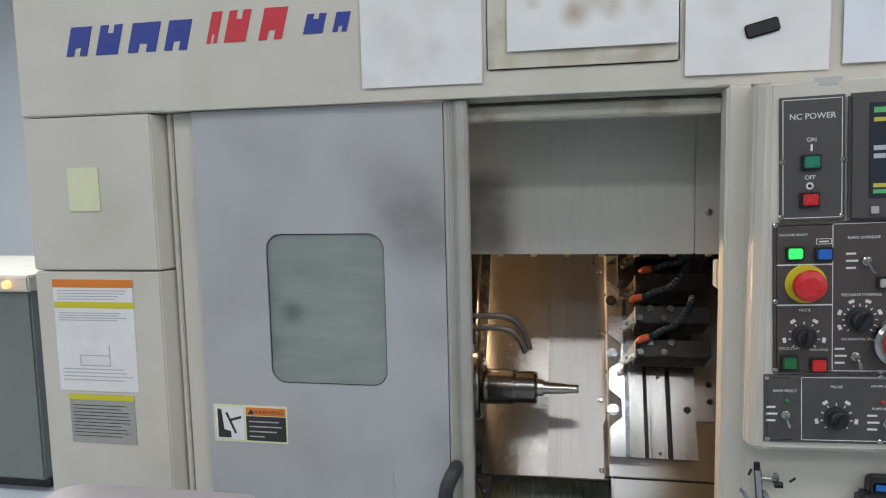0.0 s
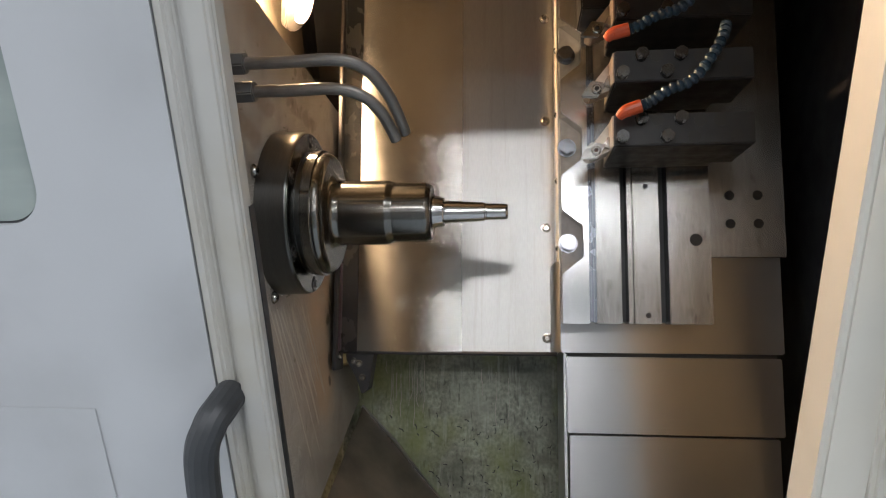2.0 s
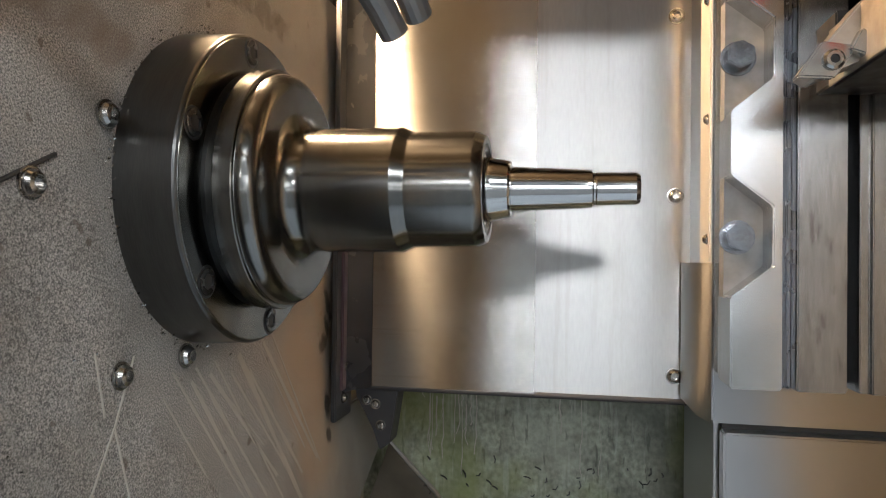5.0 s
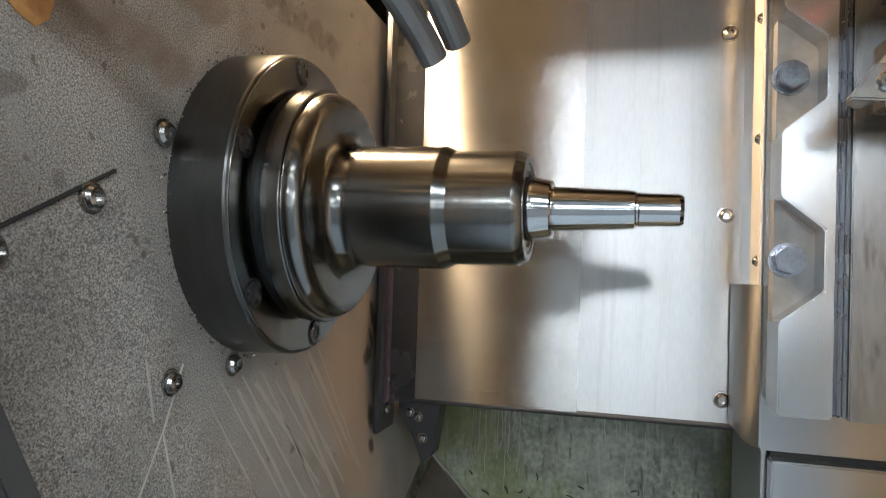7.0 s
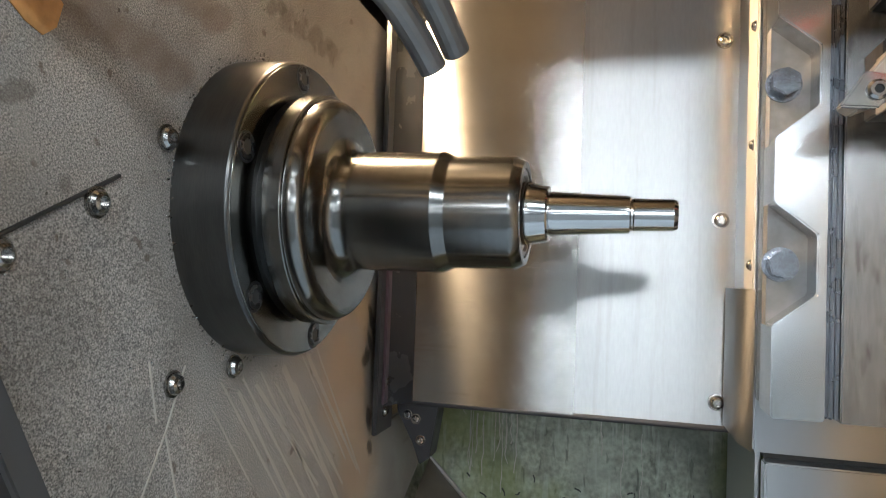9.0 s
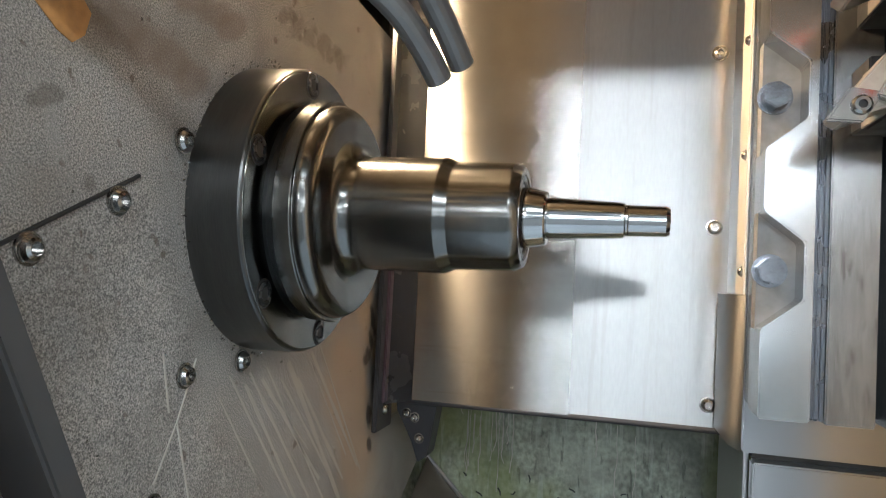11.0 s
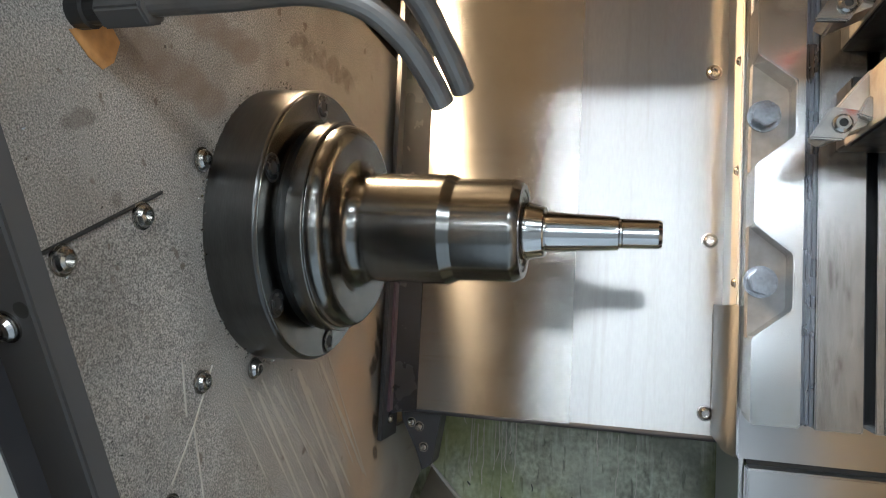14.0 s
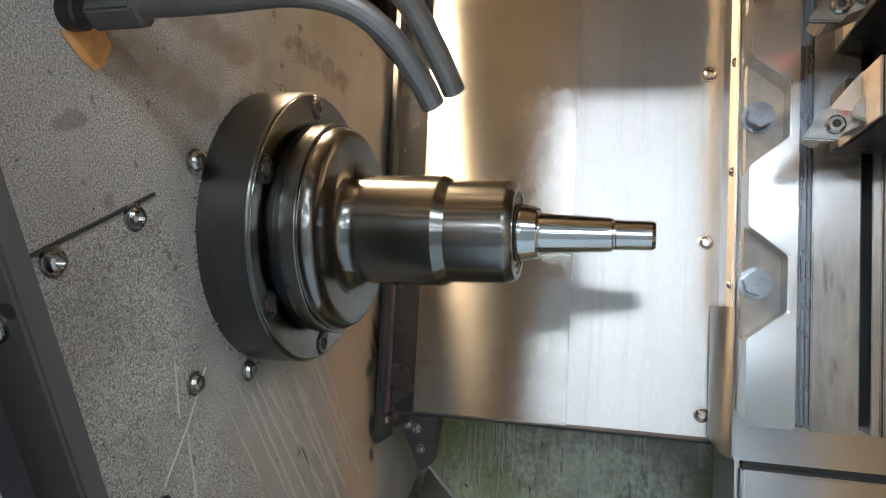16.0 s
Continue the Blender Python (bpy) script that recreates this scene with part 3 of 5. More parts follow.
# Unseen fixtures: one set from the sheet's shadows, others added for brightness.
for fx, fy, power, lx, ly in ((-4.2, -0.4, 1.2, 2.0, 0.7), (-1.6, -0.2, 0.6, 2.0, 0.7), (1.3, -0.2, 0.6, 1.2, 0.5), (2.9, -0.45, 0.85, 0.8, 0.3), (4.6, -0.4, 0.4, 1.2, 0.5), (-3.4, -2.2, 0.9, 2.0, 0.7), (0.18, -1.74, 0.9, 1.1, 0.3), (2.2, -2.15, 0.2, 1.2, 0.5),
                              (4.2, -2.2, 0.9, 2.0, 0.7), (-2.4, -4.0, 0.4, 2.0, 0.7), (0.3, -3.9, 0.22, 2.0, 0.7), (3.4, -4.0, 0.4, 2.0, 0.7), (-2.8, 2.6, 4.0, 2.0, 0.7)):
    lamp = thing("unseen_ceiling_light", "unseen wide white panel light added under the ceiling", "light", Matrix.Translation((fx, fy, 3.45)), "ceiling lights")
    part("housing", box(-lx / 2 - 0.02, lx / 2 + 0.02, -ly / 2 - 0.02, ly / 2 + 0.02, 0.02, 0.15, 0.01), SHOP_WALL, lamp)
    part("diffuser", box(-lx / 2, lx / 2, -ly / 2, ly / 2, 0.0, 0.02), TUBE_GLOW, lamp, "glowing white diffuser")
    area_lamp("unseen_panel_light", Matrix.Translation((fx, fy, 3.44)), lx, ly, SHOP_WATTS * power, (0.95, 0.975, 1.0))

cupboard = thing("machine_cabinet", "dark grey-green machine cabinet standing on the workshop floor", "cabinet", Matrix.Translation((-2.75, 2.9, 0)))
part("body", box(-0.5, 0.42, 0, 0.8, 0.06, 1.02, 0.01), FAR_GREY, cupboard)
part("top", box(-0.5, 0.46, -0.05, 0.8, 1.02, 1.1, 0.008), CREAM, cupboard)
part("plinth", box(-0.45, 0.4, 0.05, 0.75, 0, 0.06), BLACK_PAINT, cupboard)
part("indicator", rod((0.36, -0.06, 1.06), (0.36, -0.08, 1.06), 0.02), glow("orange_indicator", (1, 0.5, 0.2), 1.5), cupboard, "glowing orange indicator")

cart = thing("service_tray", "pinkish grey rounded plastic tray on a post", "tray", Matrix.Translation((-0.435, 1.02, 0)))
part("tray", prism(rounded(-0.25, 0.175, -0.12, 0.12, 0.06), 0.93, 0.960, "z", 0.01, 3), PINK, cart)
part("post", rod((-0.1, 0, 0.03), (-0.1, 0, 0.935), 0.03), BLACK_PAINT, cart)
part("base", prism(rounded(-0.3, 0.1, -0.2, 0.2, 0.05), 0, 0.03, "z", 0.008), BLACK_PAINT, cart)

# ---- machine: outer covers ----
FRONT = 1.235
EXT = Matrix.Translation((0.0114, 0.0063, 0.0458)) @ Matrix.Scale(0.9744, 4)
EXT_CTL = Matrix.Translation((0.0636, 0.0318, 0.0419)) @ Matrix.Rotation(radians(-1.524), 4, "Y") @ Matrix.Scale(0.9638, 4)


def outer(x, y, z):
    return EXT @ Matrix.Translation((x, y, z))


def by_console(x, y, z):
    return EXT_CTL @ Matrix.Translation((x, y, z))


cover = thing("side_cover", "cream sheet-metal cover with a seam at mid height", "machine cover", outer(-0.7, 1.226, 0))
for nm, z0, z1 in (("lower_panel", 0.12, 1.3430), ("upper_panel", 1.3460, 1.6475)):
    part(nm, prism([(-0.109, 0.0), (0.171, 0.0), (0.189, 0.05), (0.189, 0.5), (-0.109, 0.5)], z0, z1, "z", 0.003), CREAM, cover)
part("plinth", box(-0.10, 0.17, 0.04, 0.48, -0.04, 0.12), BLACK_PAINT, cover)
lab = part("warning_label", box(-0.122, 0.060, -0.0015, 0, -0.197, 0.045), PAPER, cover, "white printed safety label with orange and yellow headers", Matrix.Translation((0.0506, 0, 1.285)) @ Matrix.Diagonal((0.98, 1, 0.944, 1)))
part("header", box(-0.122, 0.062, -0.0022, -0.0015, 0.028, 0.045), ORANGE_INK, lab, "orange header strip")
part("header", box(-0.121, 0.062, -0.0022, -0.0015, -0.016, -0.003), YELLOW_INK, lab, "yellow header strip")
for k in range(12):
    w = 0.12 + 0.045 * random.random()
    z = 0.02 - 0.006 * k if k < 4 else -0.028 - 0.0052 * (k - 4) if k < 8 else -0.15 - 0.008 * (k - 8)
    part("text_line", box(-0.112, -0.112 + w, -0.002, -0.0015, z, z + 0.002), GREY_INK, lab)
part("diagram", join(box(-0.07, 0.0, -0.002, -0.0015, -0.12, -0.118), box(-0.07, -0.068, -0.002, -0.0015, -0.14, -0.118), box(-0.07, 0.0, -0.002, -0.0015, -0.142, -0.14), box(-0.002, 0.0, -0.002, -0.0015, -0.14, -0.095)), GREY_INK, lab)
lab = part("grey_label", box(-0.107, 0.040, -0.0015, 0, -0.008, 0.106), GREY_LABEL, cover, "grey foil label with a yellow header", Matrix.Translation((0.057, 0, 0.9967)) @ Matrix.Diagonal((1, 1, 0.89, 1)))
part("header", box(-0.107, 0.040, -0.0022, -0.0015, 0.094, 0.106), YELLOW_INK, lab, "yellow header strip")
for k in range(10):
    part("text_line", box(-0.10, 0.0 + 0.03 * random.random(), -0.002, -0.0015, 0.008 + 0.008 * k, 0.0095 + 0.008 * k), BLACK_INK, lab)
note = solo("sticky_note", box(-0.7155, -0.6474, 1.2240, 1.2256, 1.4634, 1.549), NOTE, "pale yellow paper note stuck on the cream cover", "note", m=EXT)

jamb = thing("door_jamb", "cream vertical jamb strip beside the side cover", "jamb", outer(-0.53, 1.250, 0), kind="structure")
part("strip", prism([(0.020, 0.030), (0.020, 0.002), (0.031, 0.0), (0.032, 0.012), (0.036, 0.012), (0.037, -0.003), (0.079, -0.003), (0.079, 0.03)], 0.1, 1.648, "z", 0.002), CREAM, jamb)

fascia = thing("top_cover", "cream sheet-metal fascia with blue and red lettering blocks", "machine cover", outer(0, 1.225, 0))
part("panel", box(-0.809, 1.25, 0, 0.5, 1.6495, 2.02, 0.003), CREAM, fascia)
part("access_panel", box(0.120, 0.436, -0.004, 0, 1.694, 1.99, 0.002), CREAM_WORN, fascia, "cream access panel with glue stains")
part("lower_lip", box(-0.49, 0.49, -0.003, 0.0, 1.6495, 1.6570, 0.001), CREAM, fascia)


def slanted(x, w, z0, z1, notch):
    """A leaning letter-sized solid block with one notch in its lower or upper edge."""
    lean, h = 0.28, z1 - z0
    at = lambda u, v: (x + u * w + lean * v * h, z0 + v * h)
    if notch > 0:
        pts = [at(0, 0), at(0.36, 0), at(0.36, 0.3), at(0.66, 0.3), at(0.66, 0), at(1, 0), at(1, 1), at(0, 1)]
    else:
        pts = [at(0, 0), at(1, 0), at(1, 1), at(0.64, 1), at(0.64, 0.72), at(0.36, 0.72), at(0.36, 1), at(0, 1)]
    return prism(pts, -0.0015, 0, "y")


for x, w, k in ((-0.696, 0.044, 1), (-0.632, 0.046, -1), (-0.564, 0.058, 1), (-0.488, 0.046, 1)):
    part("letter_block", slanted(x, w, 1.762, 1.816, k), BLUE_INK, fascia, "blue letter-sized block")
for x, w, k in ((-0.401, 0.02, 1), (-0.366, 0.042, -1), (-0.298, 0.045, 1)):
    part("letter_block", slanted(x, w, 1.770, 1.826, k), RED_INK, fascia, "red numeral-sized block")
for x, w, k in ((-0.211, 0.036, -1), (-0.156, 0.026, 1)):
    part("letter_block", slanted(x, w, 1.776, 1.810, k), BLUE_INK, fascia, "blue letter-sized block")

for nm, x0, x1, z0, z1, mat, lb in (("paper_sheet", -0.103, 0.112, 1.675, 1.95, PAPER, "crumpled white paper sheet in a clear sleeve on the fascia"),
                                    ("paper_sheet", 0.444, 0.660, 1.670, 1.95, PAPER, "white paper sheet taped on the fascia"),
                                    ("paper_sheet", 0.679, 0.93, 1.678, 1.95, PAPER_BLUE, "bluish white paper sheet taped on the fascia"),
                                    ("paper_sheet", 0.156, 0.433, 1.724, 1.95, PAPER_STAINED, "white stained paper sheet on the access panel")):
    bm = bmesh.new()
    bmesh.ops.create_grid(bm, x_segments=14, y_segments=14, size=0.5)
    rise = 0.008 if nm == "paper_sheet" and x0 == 0.156 else 0.003
    for v in bm.verts:
        x, z = x0 + (v.co.x + 0.5) * (x1 - x0), z0 + (v.co.y + 0.5) * (z1 - z0)
        v.co = Vector((x, 1.225 - rise - 0.0025 * (0.5 + noise.noise(Vector((x * 14, z * 14, 0)))), z))
    bmesh.ops.solidify(bm, geom=bm.faces[:], thickness=0.0008)
    solo(nm, bm, mat, lb, "paper", group="papers on the fascia", m=EXT)
plate = solo("name_tag", moved(box(-0.026, 0.026, -0.004, 0, -0.011, 0.011, 0.002), Matrix.Translation((0.56, 1.2195, 1.738)) @ Matrix.Rotation(radians(-14), 4, "Y")), BLACK_PLASTIC, "small black tag with worn grey bars on paper", "tag", m=EXT)

# ---- sliding door ----
door = thing("sliding_door", "grey painted sliding door with a small window, half open", "door", outer(-0.2, FRONT, 0))
bm = bmesh.new()
hole = rounded(-0.109, 0.123, 1.126, 1.415, 0.03, 8)
vo = [[bm.verts.new((x, y, z)) for x, z in ((0.238, 1.648), (-0.247, 1.648), (-0.247, 0.25), (0.238, 0.25))] for y in (0, 0.012)]
vh = [[bm.verts.new((x, y, z)) for x, z in hole] for y in (0, 0.012)]
q = len(hole) // 4
for s in (0, 1):
    for c in range(4):
        run_ = [vh[s][(c * q + k) % len(hole)] for k in range(q)]
        bm.faces.new([vo[s][c]] + run_[::-1])
        bm.faces.new([vo[s][c], vh[s][(c * q + q - 1) % len(hole)], vh[s][(c * q + q) % len(hole)], vo[s][(c + 1) % 4]])
for c in range(4):
    bm.faces.new((vo[0][c], vo[0][(c + 1) % 4], vo[1][(c + 1) % 4], vo[1][c]))
for k in range(len(hole)):
    j = (k + 1) % len(hole)
    bm.faces.new((vh[0][k], vh[0][j], vh[1][j], vh[1][k]))
part("panel", bm, DOOR_GREY, door)
win = part("window", prism(rounded(-0.107, 0.121, 1.128, 1.413, 0.028), 0.004, 0.009, "y"), GLASS, door, "milky dirty window pane with room reflections painted in")
part("gasket", tube([(x, 0.006, z) for x, z in hole + hole[:1]], 0.0022, 8), HANDLE_GREY, win, "dark rubber gasket")
part("edge_trim", prism([(0.239, 0.0), (0.248, -0.0015), (0.254, 0.0035), (0.259, 0.0035), (0.2625, -0.0065), (0.279, -0.0035), (0.2825, 0.0015), (0.2825, 0.020), (0.239, 0.020)], 0.25, 1.648, "z", 0.002), TRIM, door, "worn pale edge trim")
# Unseen liner added so the back sheet mirrors a dark door inside.
part("dimming_liner", join(box(-0.24, 0.225, 0.0125, 0.016, 0.26, 1.11), box(-0.24, 0.225, 0.0125, 0.016, 1.43, 1.64), box(-0.24, -0.125, 0.0125, 0.016, 1.11, 1.43), box(0.139, 0.225, 0.0125, 0.016, 1.11, 1.43)), BLACK_PAINT, door, "unseen dark liner added to dim the door's reflection")
# Black strip added to darken the trim's shadowed inner edge.
part("edge_dark_strip", box(0.2827, 0.2836, 0.0118, 0.021, 0.26, 1.135), BLACK_PLASTIC, door, "black strip added for the shadowed lower edge")
part("service_flap", box(-0.081, 0.128, -0.0012, 0.0, 0.62, 0.962, 0.0005), DOOR_GREY, door)
lab = part("warning_sticker", box(-0.257, -0.107, -0.0014, 0, 1.0, 1.09), NOTE, door, "cream warning sticker with orange header and a pictogram", Matrix.Translation((0.0293, 0, 0.1726)) @ Matrix.Diagonal((1.031, 1, 0.832, 1)))
part("header", box(-0.19, -0.11, -0.002, -0.0014, 1.066, 1.085), ORANGE_INK, lab, "orange header strip")
lettering(lab, "WARNING", -0.146, 1.0705, 0.0135, BLACK_INK, -0.0021, "black lettering")
part("triangle", prism([(-0.187, 1.069), (-0.173, 1.069), (-0.18, 1.081)], -0.0024, -0.002, "y"), BLACK_INK, lab)
part("text_box", box(-0.19, -0.11, -0.002, -0.0014, 1.005, 1.064), BLACK_INK, lab, "black text box")
for k, w in enumerate((0.06, 0.065, 0.055, 0.03)):
    part("text_line", box(-0.184, -0.184 + w, -0.0024, -0.002, 1.05 - 0.012 * k, 1.053 - 0.012 * k), GREY_INK, lab)
part("pictogram", box(-0.252, -0.195, -0.002, -0.0014, 1.006, 1.084), PAPER, lab)
part("pictogram_bar", join(prism([(-0.248, 1.01), (-0.222, 1.01), (-0.222, 1.025), (-0.236, 1.03), (-0.240, 1.078), (-0.248, 1.08)], -0.0026, -0.002, "y"),
                           prism([(-0.222, 1.05), (-0.2, 1.058), (-0.2, 1.064), (-0.222, 1.056)], -0.0026, -0.002, "y"),
                           prism([(-0.232, 1.07), (-0.214, 1.02), (-0.21, 1.022), (-0.228, 1.072)], -0.0026, -0.002, "y")), BLACK_INK, lab)
part("handle", tube(smooth_path([(0.250, 0.0, 0.978), (0.250, -0.020, 0.978), (0.245, -0.034, 0.970), (0.236, -0.040, 0.94), (0.232, -0.040, 0.85), (0.232, -0.040, 0.72), (0.235, -0.033, 0.69), (0.24, 0.0, 0.685)], 6), 0.0135, 16), HANDLE_GREY, door, "dark grey bow handle")

# ---- opening: column, header, inner panel ----
column = thing("front_column", "cream sheet-metal column beside the door opening", "column", outer(0.536, 1.215, 0), kind="structure")
part("column_face", box(-0.027, 0.014, 0.0, 0.05, -0.02, 1.652, 0.005, 3), CREAM, column)
part("side_strip", prism([(0.0145, 0.004), (0.0165, -0.002), (0.034, -0.004), (0.034, 0.05), (0.0145, 0.05)], -0.02, 1.650, "z", 0.002), CREAM, column)
part("inner_bracket", box(-0.029, -0.004, 0.051, 0.085, 1.312, 1.360, 0.002), CREAM_WORN, column, "stained cream bracket")
solo("lintel", box(-0.49, 0.515, 1.272, 1.5, 1.645, 1.68), CREAM_WORN, "worn cream lintel under the fascia", "lintel", "structure", m=EXT)
head = thing("door_track", "worn cream door track above the opening", "track", outer(0.29, 1.264, 1.612), kind="structure")
part("rail", box(-0.25, 0.222, 0.0, 0.05, 0.0, 0.026, 0.003), CREAM_WORN, head)
part("upper_rail", box(-0.25, 0.222, 0.03, 0.09, 0.03, 0.06, 0.003), CREAM_WORN, head)
part("buffer", box(-0.157, -0.10, -0.024, 0.03, 0.040, 0.052, 0.003), BLACK_PLASTIC, head, "black rubber buffer")
part("cable_clip", box(0.12, 0.2, -0.015, 0.03, 0.044, 0.050, 0.002), BLACK_PLASTIC, head)
for k in range(6):
    shared("screw", MINI, head, pose(-0.22 + 0.075 * k, 0.0295, 0.047))
drop = thing("inner_panel", "grey smeared sheet-steel panel above the work area", "panel", outer(0.275, 1.47, 1.349))
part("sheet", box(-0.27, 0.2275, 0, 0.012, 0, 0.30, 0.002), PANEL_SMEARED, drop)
part("back_sheet", box(-0.268, 0.298, 0.0125, 0.016, 0.002, 0.298), INNER_DARK, drop, "unseen back of the panel, toned to dim reflections")
part("end_sheet", box(0.2285, 0.30, -0.002, 0.012, 0.0, 0.30, 0.002), PANEL_STEEL, drop)
shared("screw", SCREW, drop, pose(0.254, -0.002, 0.084, 0, 0, -90))
for k in range(8):
    part("edge_clip", box(-0.24 + 0.07 * k, -0.228 + 0.07 * k, 0.001, 0.014, -0.005, 0.0, 0.001), BRASS, drop)

# ---- inside: spindle wall ----
AY, AZ = 1.549, 1.046
head_wall = thing("wall_left", "speckled grey painted spindle wall: oil stains, painted-in shadow and glow, screws", "wall", Matrix.Translation((0, 1.506, 0.894)), kind="structure")
outline = [(1.268, 0.61), (1.815, 0.61), (1.83, 0.68), (1.72, 0.735), (1.72, 0.785), (1.8696, 1.123), (1.7955, 1.164), (1.60, 1.270), (1.49, 1.335), (1.268, 1.42)]
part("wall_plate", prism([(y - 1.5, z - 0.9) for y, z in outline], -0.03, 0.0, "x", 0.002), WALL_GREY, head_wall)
low = [(1.268, 0.62), (1.50, 0.62), (1.49, 0.80), (1.45, 0.90), (1.412, 0.985), (1.404, 1.0), (1.43, 1.01), (1.428, 1.08), (1.42, 1.117), (1.268, 1.117)]
part("access_plate", prism([(y - 1.5, z - 0.9) for y, z in low], 0.0002, 0.0014, "x", 0.0005), WALL_GREY, head_wall)
part("seam", tube([(0.001, 1.268 - 1.5, 1.1195 - 0.9), (0.001, 1.418 - 1.5, 1.1195 - 0.9)], 0.0011, 6), SEAM_DARK, head_wall)
for a, b, w in (((1.455, 0.968), (1.500, 0.80), 0.0008), ((1.478, 0.955), (1.522, 0.80), 0.0012), ((1.491, 0.941), (1.544, 0.80), 0.0016), ((1.50, 0.92), (1.535, 0.84), 0.0006),
                ((1.515, 0.925), (1.562, 0.79), 0.0012), ((1.539, 0.909), (1.586, 0.763), 0.0018), ((1.44, 0.96), (1.47, 0.83), 0.0007), ((1.56, 0.92), (1.6, 0.78), 0.0008), ((1.568, 0.915), (1.62, 0.75), 0.0022), ((1.53, 0.93), (1.58, 0.72), 0.0026), ((1.585, 0.91), (1.625, 0.74), 0.0012), ((1.47, 0.95), (1.53, 0.70), 0.0014), ((1.50, 0.945), (1.57, 0.68), 0.001)):
    n_ = 8
    left, right = [], []
    for k in range(n_ + 1):
        t = k / n_
        y, z = a[0] + (b[0] - a[0]) * t - 1.5, a[1] + (b[1] - a[1]) * t - 0.9
        ww = 1.5 * w * (0.4 + 0.9 * abs(noise.noise(Vector((y * 90, z * 30, w * 1000)))))
        left.append((y - ww, z))
        right.append((y + ww, z))
    part("drip_streak", prism(left + right[::-1], 0.0001, 0.0003, "x"), SCRATCH, head_wall, "pale dried drip streak")
for a, b in (((1.426, 1.0), (1.396, 0.975)), ((1.396, 0.975), (1.366, 0.955)), ((1.396, 0.975), (1.385, 0.90)), ((1.392, 0.985), (1.40, 1.02))):
    part("scratch", tube([(0.0016, a[0] - 1.5, a[1] - 0.9), (0.0016, b[0] - 1.5, b[1] - 0.9)], 0.0007, 6), SCRATCH, head_wall, "pale scratch line")
for y, z in ((1.338, 1.1125), (1.397, 1.113), (1.460, 1.127), (1.412, 0.997), (1.469, 0.971), (1.36, 0.944)):
    shared("screw", SCREW, head_wall, pose(0.0015, y - 1.5, z - 0.9, 15 * (y * 50 % 6)))
part("primer_patch", prism([(1.382 - 1.5, 1.212 - 0.9), (1.39 - 1.5, 1.198 - 0.9), (1.397 - 1.5, 1.191 - 0.9), (1.406 - 1.5, 1.193 - 0.9), (1.414 - 1.5, 1.202 - 0.9), (1.41 - 1.5, 1.212 - 0.9)], 0.0002, 0.0008, "x"), ORANGE_RUST, head_wall, "bare orange primer patch")
bm = None
for k in range(230):
    a = random.uniform(0, 2 * math.pi)
    r = 0.1015 + abs(random.gauss(0, 0.0035)) if k < 180 else random.uniform(0.11, 0.25)
    y, z = 1.549 + r * math.cos(a) - 1.506, 1.046 + r * math.sin(a) - 0.894
    if y > 0.16 or z > 0.30:
        continue
    ln, q = random.uniform(0.0006, 0.0018), random.uniform(0, math.pi)
    c = tube([(0.0018, y, z), (0.0026, y + ln * math.cos(q), z + ln * math.sin(q))], 0.0005, 4)
    bm = c if bm is None else join(bm, c)
tagged(part("metal_flecks", bm, BRIGHT, head_wall, "tiny bright metal flecks"), kind="stuff")
rail = thing("seal_rail", "dark grey steel seal rail bolted beside the door edge", "rail", Matrix.Translation((0.041, 1.270, 0.9)))
part("bar", box(-0.006, 0.0212, 0.0, 0.012, -0.62, 0.68, 0.0015), RAIL_GREY, rail)
shared("bolt", SCREW, rail, pose(0.0075, 0.0, 0.2155, 0, 0, -90) @ Matrix.Scale(0.8, 4))
shared("bolt", SCREW, rail, pose(0.008, 0.0, -0.1, 0, 0, -90) @ Matrix.Scale(0.8, 4))
part("bolt_hole", rod((0.0165, -0.0004, 0.2225), (0.0165, 0.001, 0.2225), 0.0032), SEAM_DARK, rail)
part("foot", box(-0.006, 0.022, 0.0, 0.03, -0.9, -0.62, 0.0015), RAIL_GREY, rail)

# ---- slanted bed: x along the spindle, y up the slope, z out of it ----
SLOPE = 26.86
BED = pose(0, 0, 0, 90 - SLOPE) @ Matrix.Translation((0, 0, -1.180))


def on_bed(x, v, h=0.0):
    return BED @ Matrix.Translation((x, v, h))


sheet = thing("wall_back", "brushed stainless back sheet with a lap joint and screws", "wall", on_bed(0, 1.4555), kind="structure")
part("sheet_left", box(0.008, 0.202, 0, 0.90, -0.004, 0.0012, 0.0006), SHEET_BRUSHED, sheet)
part("sheet_right", box(0.202, 0.352, 0, 0.90, -0.004, 0.0, 0.0006), SHEET, sheet)
part("hem", rod((0.012, 0, -0.002), (0.350, 0, -0.002), 0.0035), BLACK_PAINT, sheet)
for v in (1.480, 1.653, 1.827, 2.0):
    shared("screw", SCREW, sheet, pose(0.335, v - 1.4555, 0.0, 0, -90, 0))
corner = thing("corner_post", "dark painted corner channel between wall and sheet", "trim", on_bed(0.010, 1.4555), kind="structure")
part("flange", box(-0.002, 0.003, -0.027, 0.88, 0.004, 0.052, 0.001), BLACK_PAINT, corner)
part("web", prism([(0.003, 0.002), (0.024, 0.002), (0.003, 0.034)], 0.0, 0.88, "y"), POST_DARK, corner)
part("purple_strip", box(0.003, 0.006, 0.002, 0.14, 0.006, 0.04, 0.001), PURPLE, corner, "purple-brown painted strip")
for v in (0.025, -0.006):
    shared("screw", SCREW, corner, pose(0.003, v, 0.03) @ Matrix.Scale(0.75, 4))

